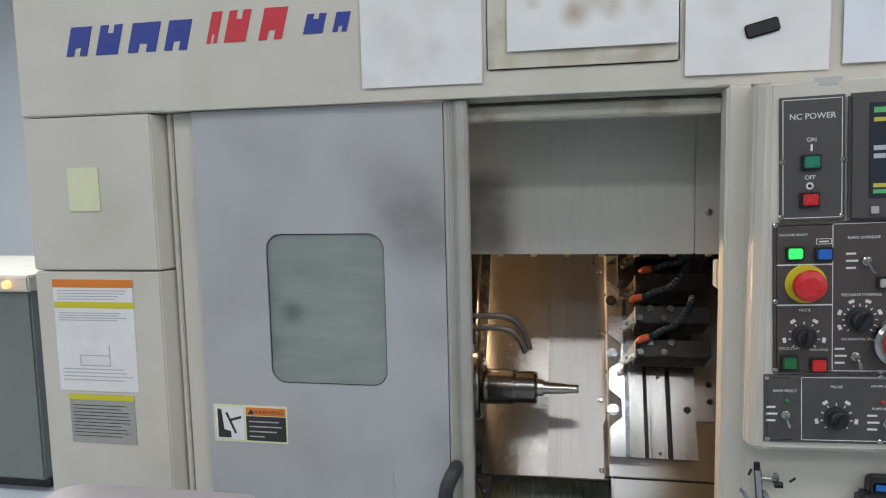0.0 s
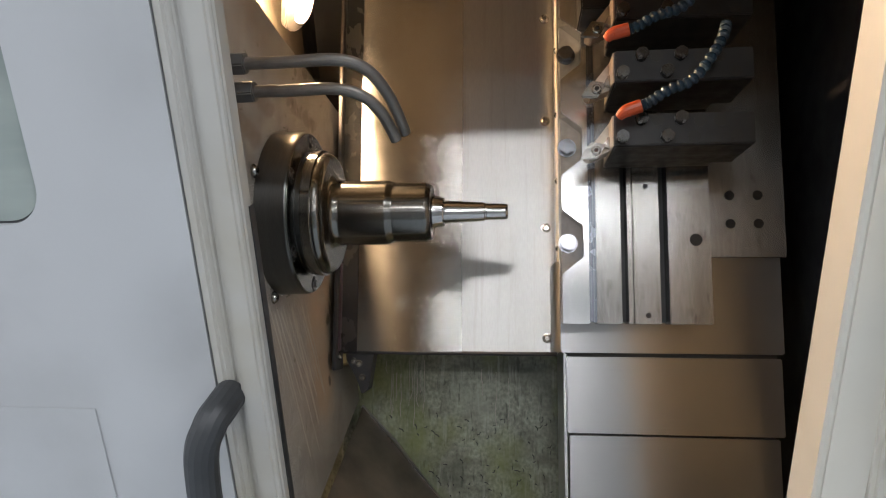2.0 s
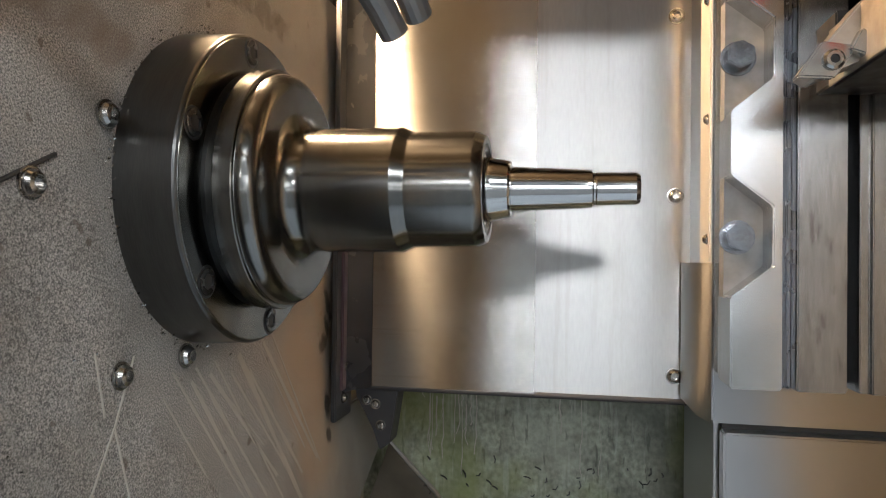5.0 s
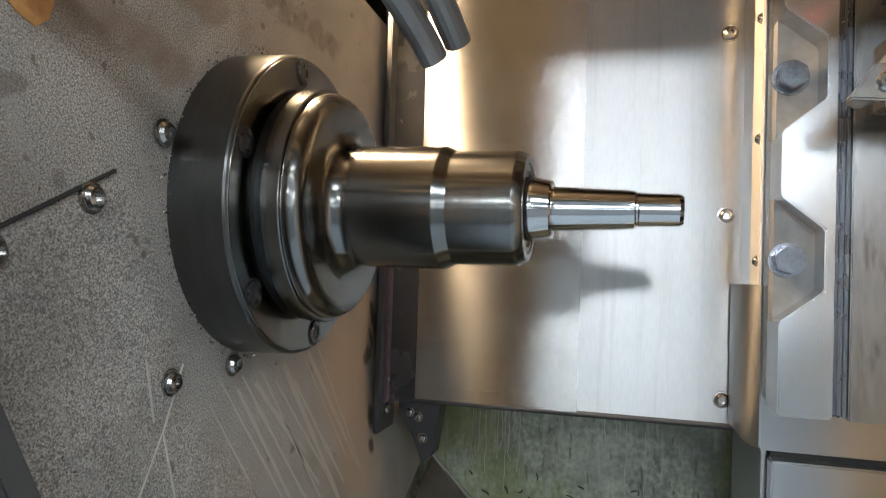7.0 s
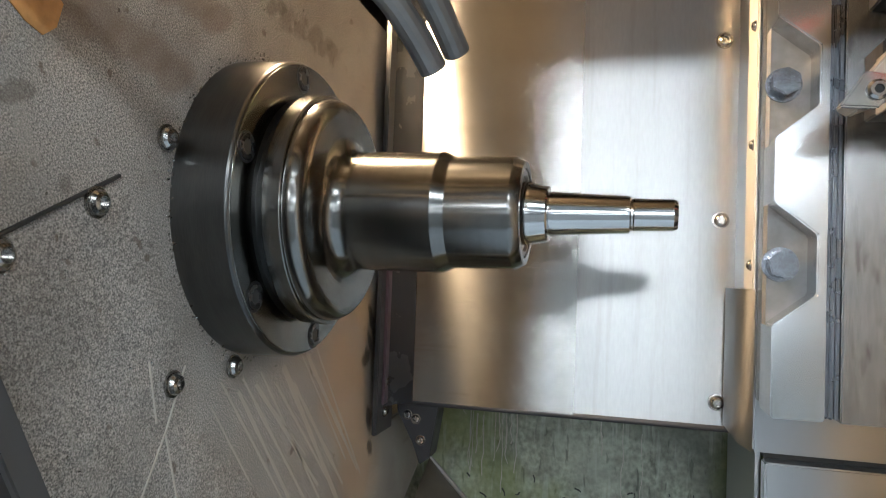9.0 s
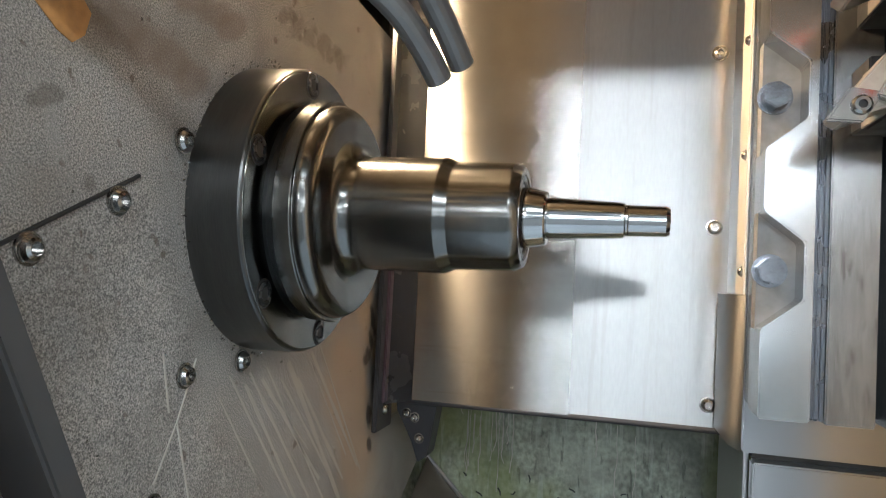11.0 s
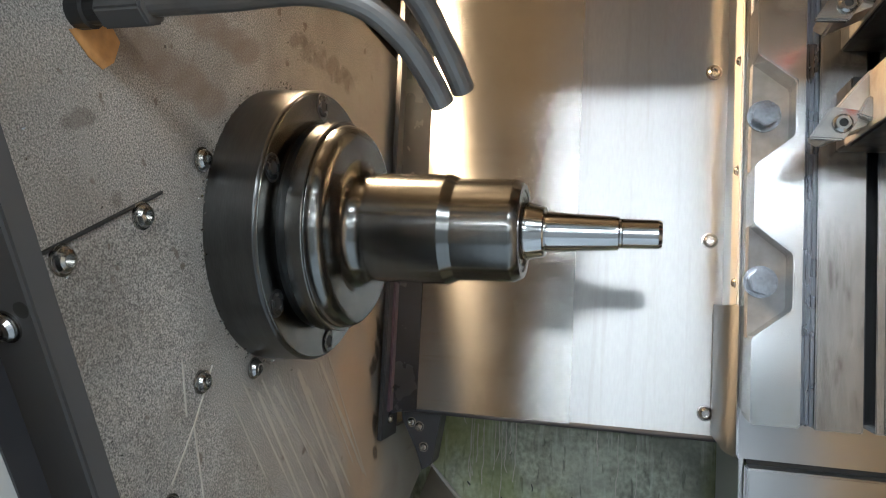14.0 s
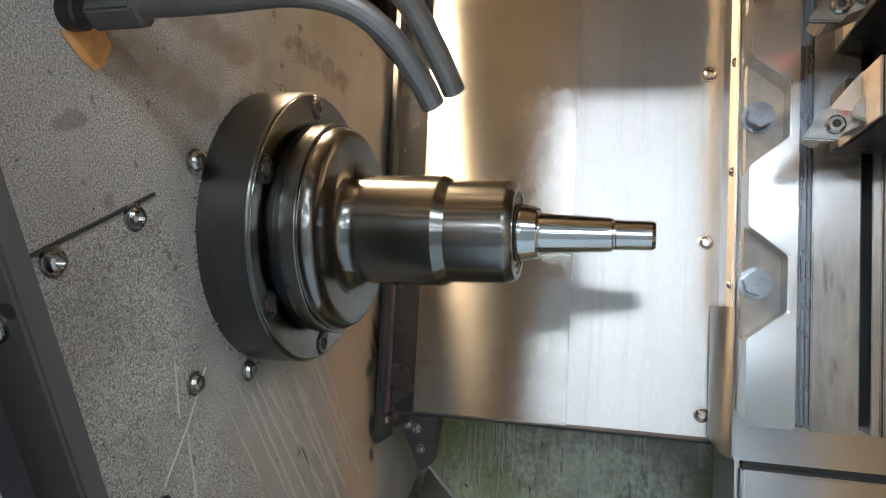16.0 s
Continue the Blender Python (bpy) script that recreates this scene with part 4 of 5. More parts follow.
tray = thing("chip_tray", "coolant-stained green-grey slanted chip tray", "tray", on_bed(0, 1.175, -0.185), kind="structure")
bm = bmesh.new()
bmesh.ops.create_grid(bm, x_segments=40, y_segments=44, size=0.5)
for v in bm.verts:
    x, y = -0.12 + (v.co.x + 0.5) * 0.86, -0.42 + (v.co.y + 0.5) * 0.78
    v.co = Vector((x, y, 0.004 * noise.noise(Vector((x * 9, y * 9, 0)))))
bmesh.ops.solidify(bm, geom=bm.faces[:], thickness=0.004)
part("tray_plate", bm, TRAY, tray)
part("joint_bar", tube([(0.004, 0.1765, 0.004), (0.0665, 0.1158, 0.004), (0.123, 0.047, 0.004), (0.21, -0.055, 0.004)], 0.0030, 8), COVER_STEEL, tray, "bare steel joint bar")
part("bracket", prism([(0.014, 0.282), (0.062, 0.282), (0.0605, 0.2725), (0.053, 0.222), (0.042, 0.214), (0.034, 0.2355), (0.016, 0.268)], 0.151, 0.180, "z", 0.001), BLACK_PAINT, tray, "black bracket")
for k in range(18):
    x, y0, ln = random.uniform(0.03, 0.30), random.uniform(0.215, 0.262), random.uniform(0.02, 0.10)
    if k < 14:
        x = random.uniform(0.04, 0.13)
    w, left, right = random.uniform(0.0004, 0.0010), [], []
    for j in range(9):
        y, sway = y0 - ln * j / 8, 0.0022 * noise.noise(Vector((k * 3.1, j * 0.55, 0))) * j / 3
        ww = w * (0.6 + 0.9 * abs(noise.noise(Vector((k * 5.3, j * 0.9, 2)))))
        left.append((x + sway - ww, y))
        right.append((x + sway + ww, y))
    part("drip_streak", prism(left + right[::-1], 0.0045, 0.0053, "z"), SCRATCH, tray, "pale dried coolant drip")
for p in ((0.0275, 0.266), (0.037, 0.262), (0.043, 0.240)):
    shared("screw", SCREW, tray, pose(p[0], p[1], 0.180, 0, -90, 0) @ Matrix.Scale(0.7, 4))
bm = None
for k in range(300):
    x, y = random.uniform(0.03, 0.36), random.uniform(-0.2, 0.16)
    if random.random() < 0.5:
        y = random.uniform(-0.25, 0.05)
    a, ln = random.uniform(0, math.pi), random.uniform(0.003, 0.011)
    c = tube([(x, y, 0.0055), (x + ln / 2 * math.cos(a), y + ln / 2 * math.sin(a), 0.009), (x + ln * math.cos(a + 0.4), y + ln * math.sin(a + 0.4), 0.007)], 0.0009, 4)
    bm = c if bm is None else join(bm, c)
tagged(part("metal_chips", bm, CHIP, tray, "scattered dark metal chips"), kind="stuff")

bm = bmesh.new()
corners = [Vector((0.001, 1.769, 0.578)), Vector((0.001, 1.397, 0.592)), BED @ Vector((0.27, 1.06, -0.180)), BED @ Vector((0.006, 1.352, -0.180))]
lift = Vector((0, 0, -0.004))
top, under = [bm.verts.new(c) for c in corners], [bm.verts.new(c + lift) for c in corners]
bm.faces.new(top)
bm.faces.new(under[::-1])
for i in range(4):
    bm.faces.new((top[i], under[i], under[(i + 1) % 4], top[(i + 1) % 4]))
solo("chip_chute", bm, CHUTE, "coolant-stained sloping sheet below the spindle wall, toned for shade", "chute", "structure")
base = thing("slide_base", "grey steel slide base with a wiper strip and stepped covers", "machine base", on_bed(0, 1.461))
part("base_plate", box(0.3487, 0.648, 0.0, 0.8, -0.01, 0.110, 0.002), COVER_STEEL, base)
part("slide_foot", box(0.3500, 0.5370, 0.042, 0.8, 0.1105, 0.1345, 0.001), GROUND_STEEL, base)
part("side_cheek", prism([(0.340, 0.006), (0.349, 0.0), (0.349, 0.110), (0.342, 0.085)], 0.0, 0.128, "y"), COVER_STEEL, base)
strip = part("wiper_strip", box(0.3475, 0.360, 0.128, 0.8, 0.060, 0.104, 0.001), LIT_STRIP_STEEL, base, "ground steel wiper strip, toned for the lamp's light")
for v in (1.6087, 1.7079, 1.807, 1.906):
    shared("screw", SCREW, strip, pose(0.3475, v - 1.461, 0.0945, 0, 0, 180) @ Matrix.Scale(0.6, 4))
part("way_cover", box(0.357, 0.641, -0.108, -0.0055, 0.100, 0.118, 0.0015), COVER_STEEL, base, "upper stainless way cover")
part("way_cover", box(0.360, 0.638, -0.32, -0.1125, 0.086, 0.107, 0.0015), COVER_STEEL, base, "lower stainless way cover")
# Dark filler stands in for the shade inside the cover gaps.
part("gap_shade", join(box(0.359, 0.64, -0.0055, -0.0008, 0.0, 0.102), box(0.361, 0.636, -0.1125, -0.108, 0.0, 0.088)), SEAM_DARK, base, "dark filler for the shaded gap between the covers")
part("cover_side", box(0.3535, 0.3575, -0.32, -0.0015, -0.06, 0.096, 0.001), COVER_STEEL, base)

slide = thing("tool_slide", "ground steel cross slide with T-slots and clamp bolts", "tool slide", on_bed(0, 1.5005, 0.135))
CLAMPS = (0.108, 0.2408, 0.3736, 0.5064)
pts = [(0.3487, 0.0)]
for w in CLAMPS:
    pts += [(0.3487, w - 0.0435), (0.3765, w - 0.021), (0.3765, w + 0.021), (0.3487, w + 0.0435)]
pts += [(0.3487, 0.6), (0.383, 0.6), (0.383, 0.0)]
part("clamp_plate", prism(pts[::-1], 0.0, 0.043, "z", 0.0012), CLAMP_STEEL, slide)
for w in CLAMPS:
    shared("clamp_bolt", BOLT, slide, pose(0.358, w, 0.016, 0, 0, 12 + 310 * w))
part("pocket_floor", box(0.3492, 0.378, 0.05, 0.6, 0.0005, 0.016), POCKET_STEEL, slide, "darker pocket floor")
part("groove_bed", box(0.3831, 0.3924, 0.003, 0.6, 0.0, 0.0375), GROOVE_STEEL, slide, "blue-grey bottom of the guide groove")
for x, w in ((0.3835, 0.0016), (0.3856, 0.0030), (0.3892, 0.0026)):
    part("way_groove", box(x, x + w, 0.002, 0.6, 0.0, 0.0415, 0.0007), GROOVE_STEEL, slide, "guide groove")
part("slot_block", box(0.3925, 0.4245, 0.0, 0.6, 0.0, 0.043, 0.001), GROUND_STEEL, slide)
part("slot_block", prism([(0.4335, 0.0), (0.4745, 0.0), (0.4745, 0.039), (0.4695, 0.039), (0.4685, 0.043), (0.4405, 0.043), (0.4395, 0.039), (0.4335, 0.039)], 0.0, 0.6, "y", 0.0006), GROUND_STEEL, slide)
part("slot_block", box(0.4850, 0.5382, 0.0, 0.6, 0.0, 0.043, 0.001), GROUND_STEEL, slide)
# Black floor gives the slots their shade.
part("slot_floor", box(0.3925, 0.5382, 0.003, 0.6, -0.0005, 0.014), BLACK_PAINT, slide, "slot floor blackened for the shade in the slots")
part("hole", rod((0.5198, 0.109, 0.0425), (0.5198, 0.109, 0.0434), 0.0080), SEAM_DARK, slide)
for v in (0.0109, 0.1803):
    part("set_screw", rod((0.4573, v, 0.0425), (0.4573, v, 0.0436), 0.0035), BLACK_OXIDE, slide)
side = part("drilled_plate", box(0.5388, 0.652, 0.092, 0.6, -0.0245, -0.012, 0.001), GROUND_STEEL, slide, "drilled steel side plate")
for x in (0.5798, 0.617):
    for v in (0.1774, 0.138):
        part("hole", rod((x, v, -0.0122), (x, v, -0.0114), 0.0066), SEAM_DARK, side)


def tool_holder():
    """Black tool block with clamp screws, an angled turning tool and its insert; origin at the slide face under its lower edge."""
    h = thing("tool_holder", "black steel tool block holding a turning tool with a carbide insert", "tool holder", on_bed(0.398, 1.703, 0.172), "tool holders on the slide")
    # Black body for the unlit faces, lighter added plate for the lit top.
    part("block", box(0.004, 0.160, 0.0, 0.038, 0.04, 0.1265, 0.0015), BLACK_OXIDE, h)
    part("lit_top_plate", box(0.004, 0.160, 0.0005, 0.0375, 0.1268, 0.130, 0.001), LIT_BLOCK_STEEL, h, "added plate that lightens the block's lit top")
    # Thin plate added to show the end that the lamp lights.
    part("lit_end_face", box(0.0022, 0.0038, 0.0008, 0.0372, 0.041, 0.1258, 0.0004), LIT_TOOL_STEEL, h, "steel end face toned pale and warm for lamp light")
    part("foot", box(0.006, 0.140, 0.004, 0.050, 0.0, 0.042, 0.001), BLACK_OXIDE, h)
    for x, v in ((0.012, 0.009), (0.034, 0.030), (0.062, 0.009), (0.078, 0.030)):
        shared("clamp_screw", BOLT_DARK, h, pose(x, v, 0.130, 0, 0, 20 + 900 * x))
    for x, v in ((0.052, 0.030), (0.1, 0.028), (0.122, 0.028), (0.093, 0.009), (0.140, 0.009)):
        part("screw_hole", rod((x, v, 0.1298), (x, v, 0.1306), 0.0072), SEAM_DARK, h)
    tool = part("turning_tool", prism([(0.02, 0.036), (0.004, 0.040), (-0.028, -0.001), (-0.021, -0.006), (0.003, 0.004), (0.02, 0.006)], 0.066, 0.092, "z", 0.0012), LIT_TOOL_STEEL, h, "ground steel turning tool in a lamp-warmed tone")
    part("insert", prism([(-0.033, -0.006), (-0.013, -0.0075), (-0.001, 0.011), (-0.020, 0.0145)], 0.0925, 0.0975, "z", 0.0012), SCREW_STEEL, tool, "shiny carbide insert")
    part("insert_clamp", join(moved(turned([(0, 0.0060), (0.0022, 0.0058), (0.0034, 0.0044), (0.0034, 0.0026), (0.0012, 0.0024)], 18), Matrix.Translation((-0.014, 0.003, 0.0974)) @ Matrix.Rotation(radians(-90), 4, "Y")),
                              prism([(-0.006, 0.008), (0.004, 0.004), (0.010, 0.016), (0.0, 0.020)], 0.0926, 0.1005, "z", 0.001)), SCREW_STEEL, tool)
    part("screw_hole", rod((-0.014, 0.003, 0.0980), (-0.014, 0.003, 0.0992), 0.0026, 6), SEAM_DARK, tool)
    return h


def coolant_nozzle():
    """Orange-tipped segmented hose that rises to the right above a tool block."""
    h = thing("coolant_nozzle", "blue segmented coolant hose with an orange nozzle tip", "nozzle", on_bed(0.401, 1.703, 0.296), "coolant nozzles over the tools")
    tip = smooth_path([(0.003, 0.027, 0.029), (0.008, 0.031, 0.0335), (0.016, 0.034, 0.035), (0.026, 0.037, 0.036)], 3)
    part("tip", tube(tip, 0.007, 14, [0.0050 + 0.0026 * min(1, 0.25 * i) for i in range(len(tip))]), ORANGE_PLASTIC, h, "orange nozzle tip")
    path = smooth_path([(0.026, 0.037, 0.036), (0.036, 0.041, 0.037), (0.056, 0.053, 0.042), (0.078, 0.060, 0.046), (0.096, 0.080, 0.05), (0.112, 0.106, 0.05), (0.12, 0.128, 0.04)], 3)
    for a, b in zip(path, path[1:]):
        part("segment", tube([a, a.lerp(b, 0.3), a.lerp(b, 0.65), b], 0.006, 12, [0.0046, 0.0066, 0.0062, 0.0042]), HOSE_BLUE, h)
    return h


first_tool, first_nozzle = tool_holder(), coolant_nozzle()
for k in (1, 2, 3):
    copy_thing(first_tool, on_bed(0.398 + 0.002 * k, 1.703 + 0.0765 * k, 0.172))
    copy_thing(first_nozzle, on_bed((0.386, 0.405, 0.40)[k - 1], 1.703 + 0.0765 * k + 0.016 * (k == 1) + 0.008 * (k == 2), 0.296) @ pose(0, 0, 0, 0, 0, -6 * k))
boring = thing("boring_holder", "black boring bar holder with a small orange-tipped needle", "tool holder", on_bed(0.372, 1.93, 0.15))
part("block", box(0.0, 0.05, -0.03, 0.09, 0.0, 0.09, 0.002), BLACK_OXIDE, boring)
part("bar", rod((-0.052, 0.048, 0.06), (0.0, 0.048, 0.06), 0.006), BLACK_OXIDE, boring)
part("needle", rod((-0.058, 0.018, 0.06), (-0.058, 0.064, 0.06), 0.0022), SCREW_DARK, boring, "thin dark needle")
part("nozzle_tip", rod((-0.058, 0.064, 0.06), (-0.058, 0.090, 0.06), 0.0045), ORANGE_PLASTIC, boring, "orange tip")

# Made-up black housing that fills in the deep shadow over the tools.
shadow_block = thing("shadow_housing", "added black housing for the deep shadow above the tools", "housing", on_bed(0.412, 2.0, 0.112))
part("housing_body", box(0.0, 0.215, 0.0, 0.25, 0.075, 0.30, 0.004), BLACK_PAINT, shadow_block)
part("housing_foot", box(0.01, 0.205, 0.01, 0.10, 0.071, 0.075, 0.001), BLACK_OXIDE, shadow_block)

# ---- spindle with its arbor ----
spin = thing("spindle", "polished steel spindle nose with a stepped arbor", "spindle", Matrix.Translation((0, AY, AZ)))
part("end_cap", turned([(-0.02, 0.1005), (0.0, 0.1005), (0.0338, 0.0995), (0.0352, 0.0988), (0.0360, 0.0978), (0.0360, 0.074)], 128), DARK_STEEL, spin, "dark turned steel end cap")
part("cap_face", turned([(0.0352, 0.0980), (0.0364, 0.0974), (0.0366, 0.0968), (0.0366, 0.0755), (0.030, 0.075)], 128, cap=False), TURNED, spin)
for k in range(6):
    a = radians(74 + 60 * k)
    c = Vector((0.0365, 0.0883 * math.cos(a), 0.0883 * math.sin(a)))
    bolt = part("socket_bolt", turned([(0.0002, 0.0080), (0.0012, 0.0078), (0.0016, 0.0072), (0.0016, 0.0050), (0.0004, 0.0048)], 24, cap=False), SCREW_DARK, spin, "", Matrix.Translation(c))
    part("counterbore", turned([(0.0, 0.0096), (0.0004, 0.0095), (0.0005, 0.0082), (0.0002, 0.0079)], 24), BLACK_OXIDE, bolt)
    part("socket", turned([(0.0002, 0.0052), (0.0007, 0.0050), (0.0007, 0.001)], 6), SEAM_DARK, bolt)
arc = [(0.0560 + 0.0108 * math.sin(radians(q)), 0.0654 + 0.0092 * math.cos(radians(q))) for q in range(0, 91, 9)]
# Neck split off in the darker steel to show the shadowed gap.
part("neck", turned([(0.030, 0.0700), (0.0436, 0.0700)], 96), DARK_STEEL, spin, "neck behind the flange, toned dark for shade")
part("nose_flange", turned([(0.0434, 0.060), (0.0436, 0.0766), (0.0442, 0.0772), (0.0548, 0.0772), (0.0554, 0.0767), (0.0556, 0.0748)] + arc + [(0.0669, 0.0652), (0.0669, 0.046)], 160), TURNED, spin)
flare = [(0.0800 - 0.0131 * math.cos(radians(q)), 0.0505 - 0.0110 * math.sin(radians(q))) for q in range(0, 91, 9)]
part("arbor", turned([(0.055, 0.0505)] + flare + [(0.1340, 0.0395), (0.1349, 0.0392), (0.1412, 0.0364), (0.1418, 0.0362), (0.1810, 0.0360), (0.1819, 0.0357), (0.1862, 0.0335), (0.1870, 0.0328), (0.1870, 0.0285), (0.1855, 0.0278)], 160), TURNED, spin, "turned steel arbor")
part("lock_ring", turned([(0.180, 0.0278), (0.1862, 0.0276), (0.1866, 0.0245), (0.1850, 0.0235), (0.1850, 0.020)], 64), DARK_STEEL, spin)
part("collar", turned([(0.180, 0.0200), (0.1905, 0.0200), (0.1915, 0.0197), (0.2006, 0.0177), (0.2017, 0.0170), (0.2017, 0.0138)], 64), BRIGHT, spin)
part("workpiece", turned([(0.198, 0.0136), (0.2030, 0.0136), (0.2040, 0.0137), (0.2480, 0.0117), (0.2503, 0.0115), (0.2512, 0.0099), (0.2524, 0.0097), (0.2532, 0.0100), (0.2758, 0.0097), (0.2782, 0.0084)], 64), BRIGHT, spin, "small bright stepped workpiece")

# ---- coolant pipes on the wall ----
for py, pz, dx, dy, dz in ((1.3835, 1.2413, 0.0085, 0.045, -0.0757), (1.3975, 1.2140, 0.0, 0.024, -0.0538)):
    pipe = thing("coolant_pipe", "bent grey coolant pipe with a black union nut", "pipe", Matrix.Translation((0, py, pz)), "coolant pipes on the wall")
    part("union_nut", prism([(0.0108 * math.cos(math.pi / 3 * k), 0.0108 * math.sin(math.pi / 3 * k)) for k in range(6)], 0.016, 0.042, "x", 0.0012), RAIL_GREY, pipe, "black hex union nut")
    part("fitting", turned([(0.0, 0.0095), (0.008, 0.0095), (0.009, 0.008), (0.018, 0.008)], 18), BLACK_OXIDE, pipe)
    part("tube", tube(smooth_path([(0.040, 0, 0), (0.08, 0.001, 0.0), (0.118 + dx, 0.06 * dy, 0.0005), (0.142 + dx, 0.25 * dy, 0.12 * dz), (0.157 + dx, 0.52 * dy, 0.40 * dz), (0.1655 + dx, 0.78 * dy, 0.72 * dz), (0.1706 + dx, dy, dz)], 6), 0.0058, 16), PIPE_GREY, pipe)
plug = thing("pipe_plug", "small brass-coloured plug fitting on the wall", "fitting", Matrix.Translation((0, 1.38, 1.275)))
part("hexagon", prism([(0.007 * math.cos(math.pi / 3 * k), 0.007 * math.sin(math.pi / 3 * k)) for k in range(6)], 0.0, 0.012, "x", 0.001), BRASS, plug)
part("stud", rod((0.012, 0, 0), (0.022, 0, 0), 0.004), BRASS, plug)

# ---- work lamp in the recess behind the wall's cut corner ----
recess = thing("lamp_recess", "recessed sheet panel that carries the work lamp", "panel", Matrix.Translation((-0.05, 1.75, 1.25)), kind="structure")
part("recess_sheet", box(-0.042, -0.038, -0.4, 0.25, -0.2, 0.35), RECESS, recess)
lampd = thing("work_lamp", "glowing warm work lamp with a cut round lens", "lamp", look((-0.012, 1.762, 1.309), (-0.597, 2.494, 1.639)))
pts = [(0.019 * math.cos(radians(q)), 0.046 * math.sin(radians(q))) for q in range(-118, 119, 8)]
part("lens", prism(pts, 0.0, 0.006, "z", 0.0015), LENS_GLOW, lampd, "glowing lamp lens")
# Surround widened and near black to keep lamp light off the recess.
part("bezel", prism([(x * 1.5 - 0.008, y * 1.3) for x, y in pts], -0.02, -0.001, "z", 0.002), LAMP_BROWN, lampd, "dark brown lamp surround, widened to block light")
part("stalk", rod((-0.005, 0, -0.03), (-0.005, 0, -0.085), 0.012), BLACK_PAINT, lampd)
wl = bpy.data.lights.new("work_lamp_light", "POINT")
wl.shadow_soft_size, wl.energy, wl.color = 0.014, LAMP_WATTS, (1.0, 0.67, 0.38)
wlo = new("work_lamp_light", wl)
wlo.location = (-0.028, 1.744, 1.300)

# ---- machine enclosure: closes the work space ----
# Unseen roof, kept dark so that it throws little lamp light back.
solo("enclosure_roof", box(-0.12, 0.72, 1.33, 2.2, 1.64, 1.66), INNER_DARK, "unseen dark sheet roof, toned to dim the work space", "machine cover", "structure")
solo("enclosure_side", box(0.70, 0.72, 1.30, 2.2, 0.2, 1.64), BLACK_PAINT, "dark inner side sheet of the work space", "machine cover", "structure")
solo("enclosure_end", box(-0.14, -0.12, 1.30, 2.2, 0.2, 1.64), BLACK_PAINT, "dark inner end sheet of the work space", "machine cover", "structure")
solo("enclosure_back", box(-0.12, 0.72, 2.2, 2.22, 0.2, 1.64), BLACK_PAINT, "dark inner back sheet of the work space", "machine cover", "structure")
solo("enclosure_floor", box(-0.12, 0.72, 1.30, 2.2, 0.28, 0.30), TRAY, "oily bottom sheet of the work space", "machine cover", "structure")
solo("lower_apron", box(-0.52, 0.512, 1.30, 1.33, 0.0, 0.50, 0.003), CREAM, "cream apron sheet below the door opening", "machine cover", "structure")

# ---- control panel ----
ctl = thing("control_panel", "cream control console with dark faceplates, knobs and buttons", "control panel", by_console(0.530, 1.14, 1.0725))
bm = prism([(-0.008, 0.022), (0.008, 0.0), (0.70, 0.0), (0.70, 0.12), (-0.008, 0.12)], 0.0, 0.582, "z", 0.006, 3)
for v in bm.verts:
    if v.co.x < 0.1:
        v.co.x += 0.034 * v.co.z - 0.004
part("housing", bm, CREAM, ctl)


def plate(name, x0, x1, z0, z1, mat, lines=()):
    p = part(name, box(x0, x1, -0.004, 0.0, z0, z1, 0.001), mat, ctl)
    m = 0.004
    for a, b, c, d in ((x0 + m, x1 - m, z0 + m, z1 - m),) + tuple(lines):
        w = 0.0011
        part("white_line", join(box(a, b, -0.0045, -0.004, c, c + w), box(a, b, -0.0045, -0.004, d - w, d), box(a, a + w, -0.0045, -0.004, c, d), box(b - w, b, -0.0045, -0.004, c, d)), WHITE_INK, p)
    return p


pw = plate("power_plate", 0.036, 0.128, 0.368, 0.556, PANEL_GREY)
cr = part("screen_bezel", box(0.131, 0.42, -0.012, 0.0, 0.366, 0.556, 0.004), PANEL_GREY, ctl)
main = plate("main_plate", 0.026, 0.45, 0.128, 0.366, PANEL_BROWN, ((0.030, 0.112, 0.132, 0.237), (0.030, 0.112, 0.237, 0.300), (0.030, 0.112, 0.300, 0.362)))
lowp = plate("lower_plate", 0.012, 0.45, 0.016, 0.126, PANEL_GREY, ((0.016, 0.068, 0.020, 0.122),))
part("screen", box(0.158, 0.40, -0.0135, -0.012, 0.40, 0.540), SCREEN, cr, "dark display glass")
for x, z, w, hh, mat in ((0.163, 0.525, 0.05, 0.008, SCREEN_GREEN), (0.163, 0.512, 0.03, 0.006, SCREEN_YELLOW), (0.22, 0.525, 0.05, 0.008, SCREEN_YELLOW), (0.163, 0.415, 0.05, 0.006, SCREEN_YELLOW), (0.163, 0.406, 0.04, 0.006, SCREEN_GREEN), (0.205, 0.406, 0.01, 0.006, SCREEN_CYAN), (0.19, 0.435, 0.004, 0.016, SCREEN_CYAN)):
    part("screen_text", box(x, x + w, -0.0139, -0.0135, z, z + hh), mat, cr)
for i in range(4):
    for j in range(2):
        part("screen_text", box(0.163 + 0.026 * i, 0.179 + 0.026 * i, -0.0139, -0.0135, 0.458 + 0.012 * j, 0.465 + 0.012 * j), SCREEN_WHITE, cr)
for i in range(5):
    part("soft_key", box(0.160 + 0.031 * i, 0.171 + 0.031 * i, -0.016, -0.012, 0.376, 0.387, 0.001), GREY_KEY, cr)


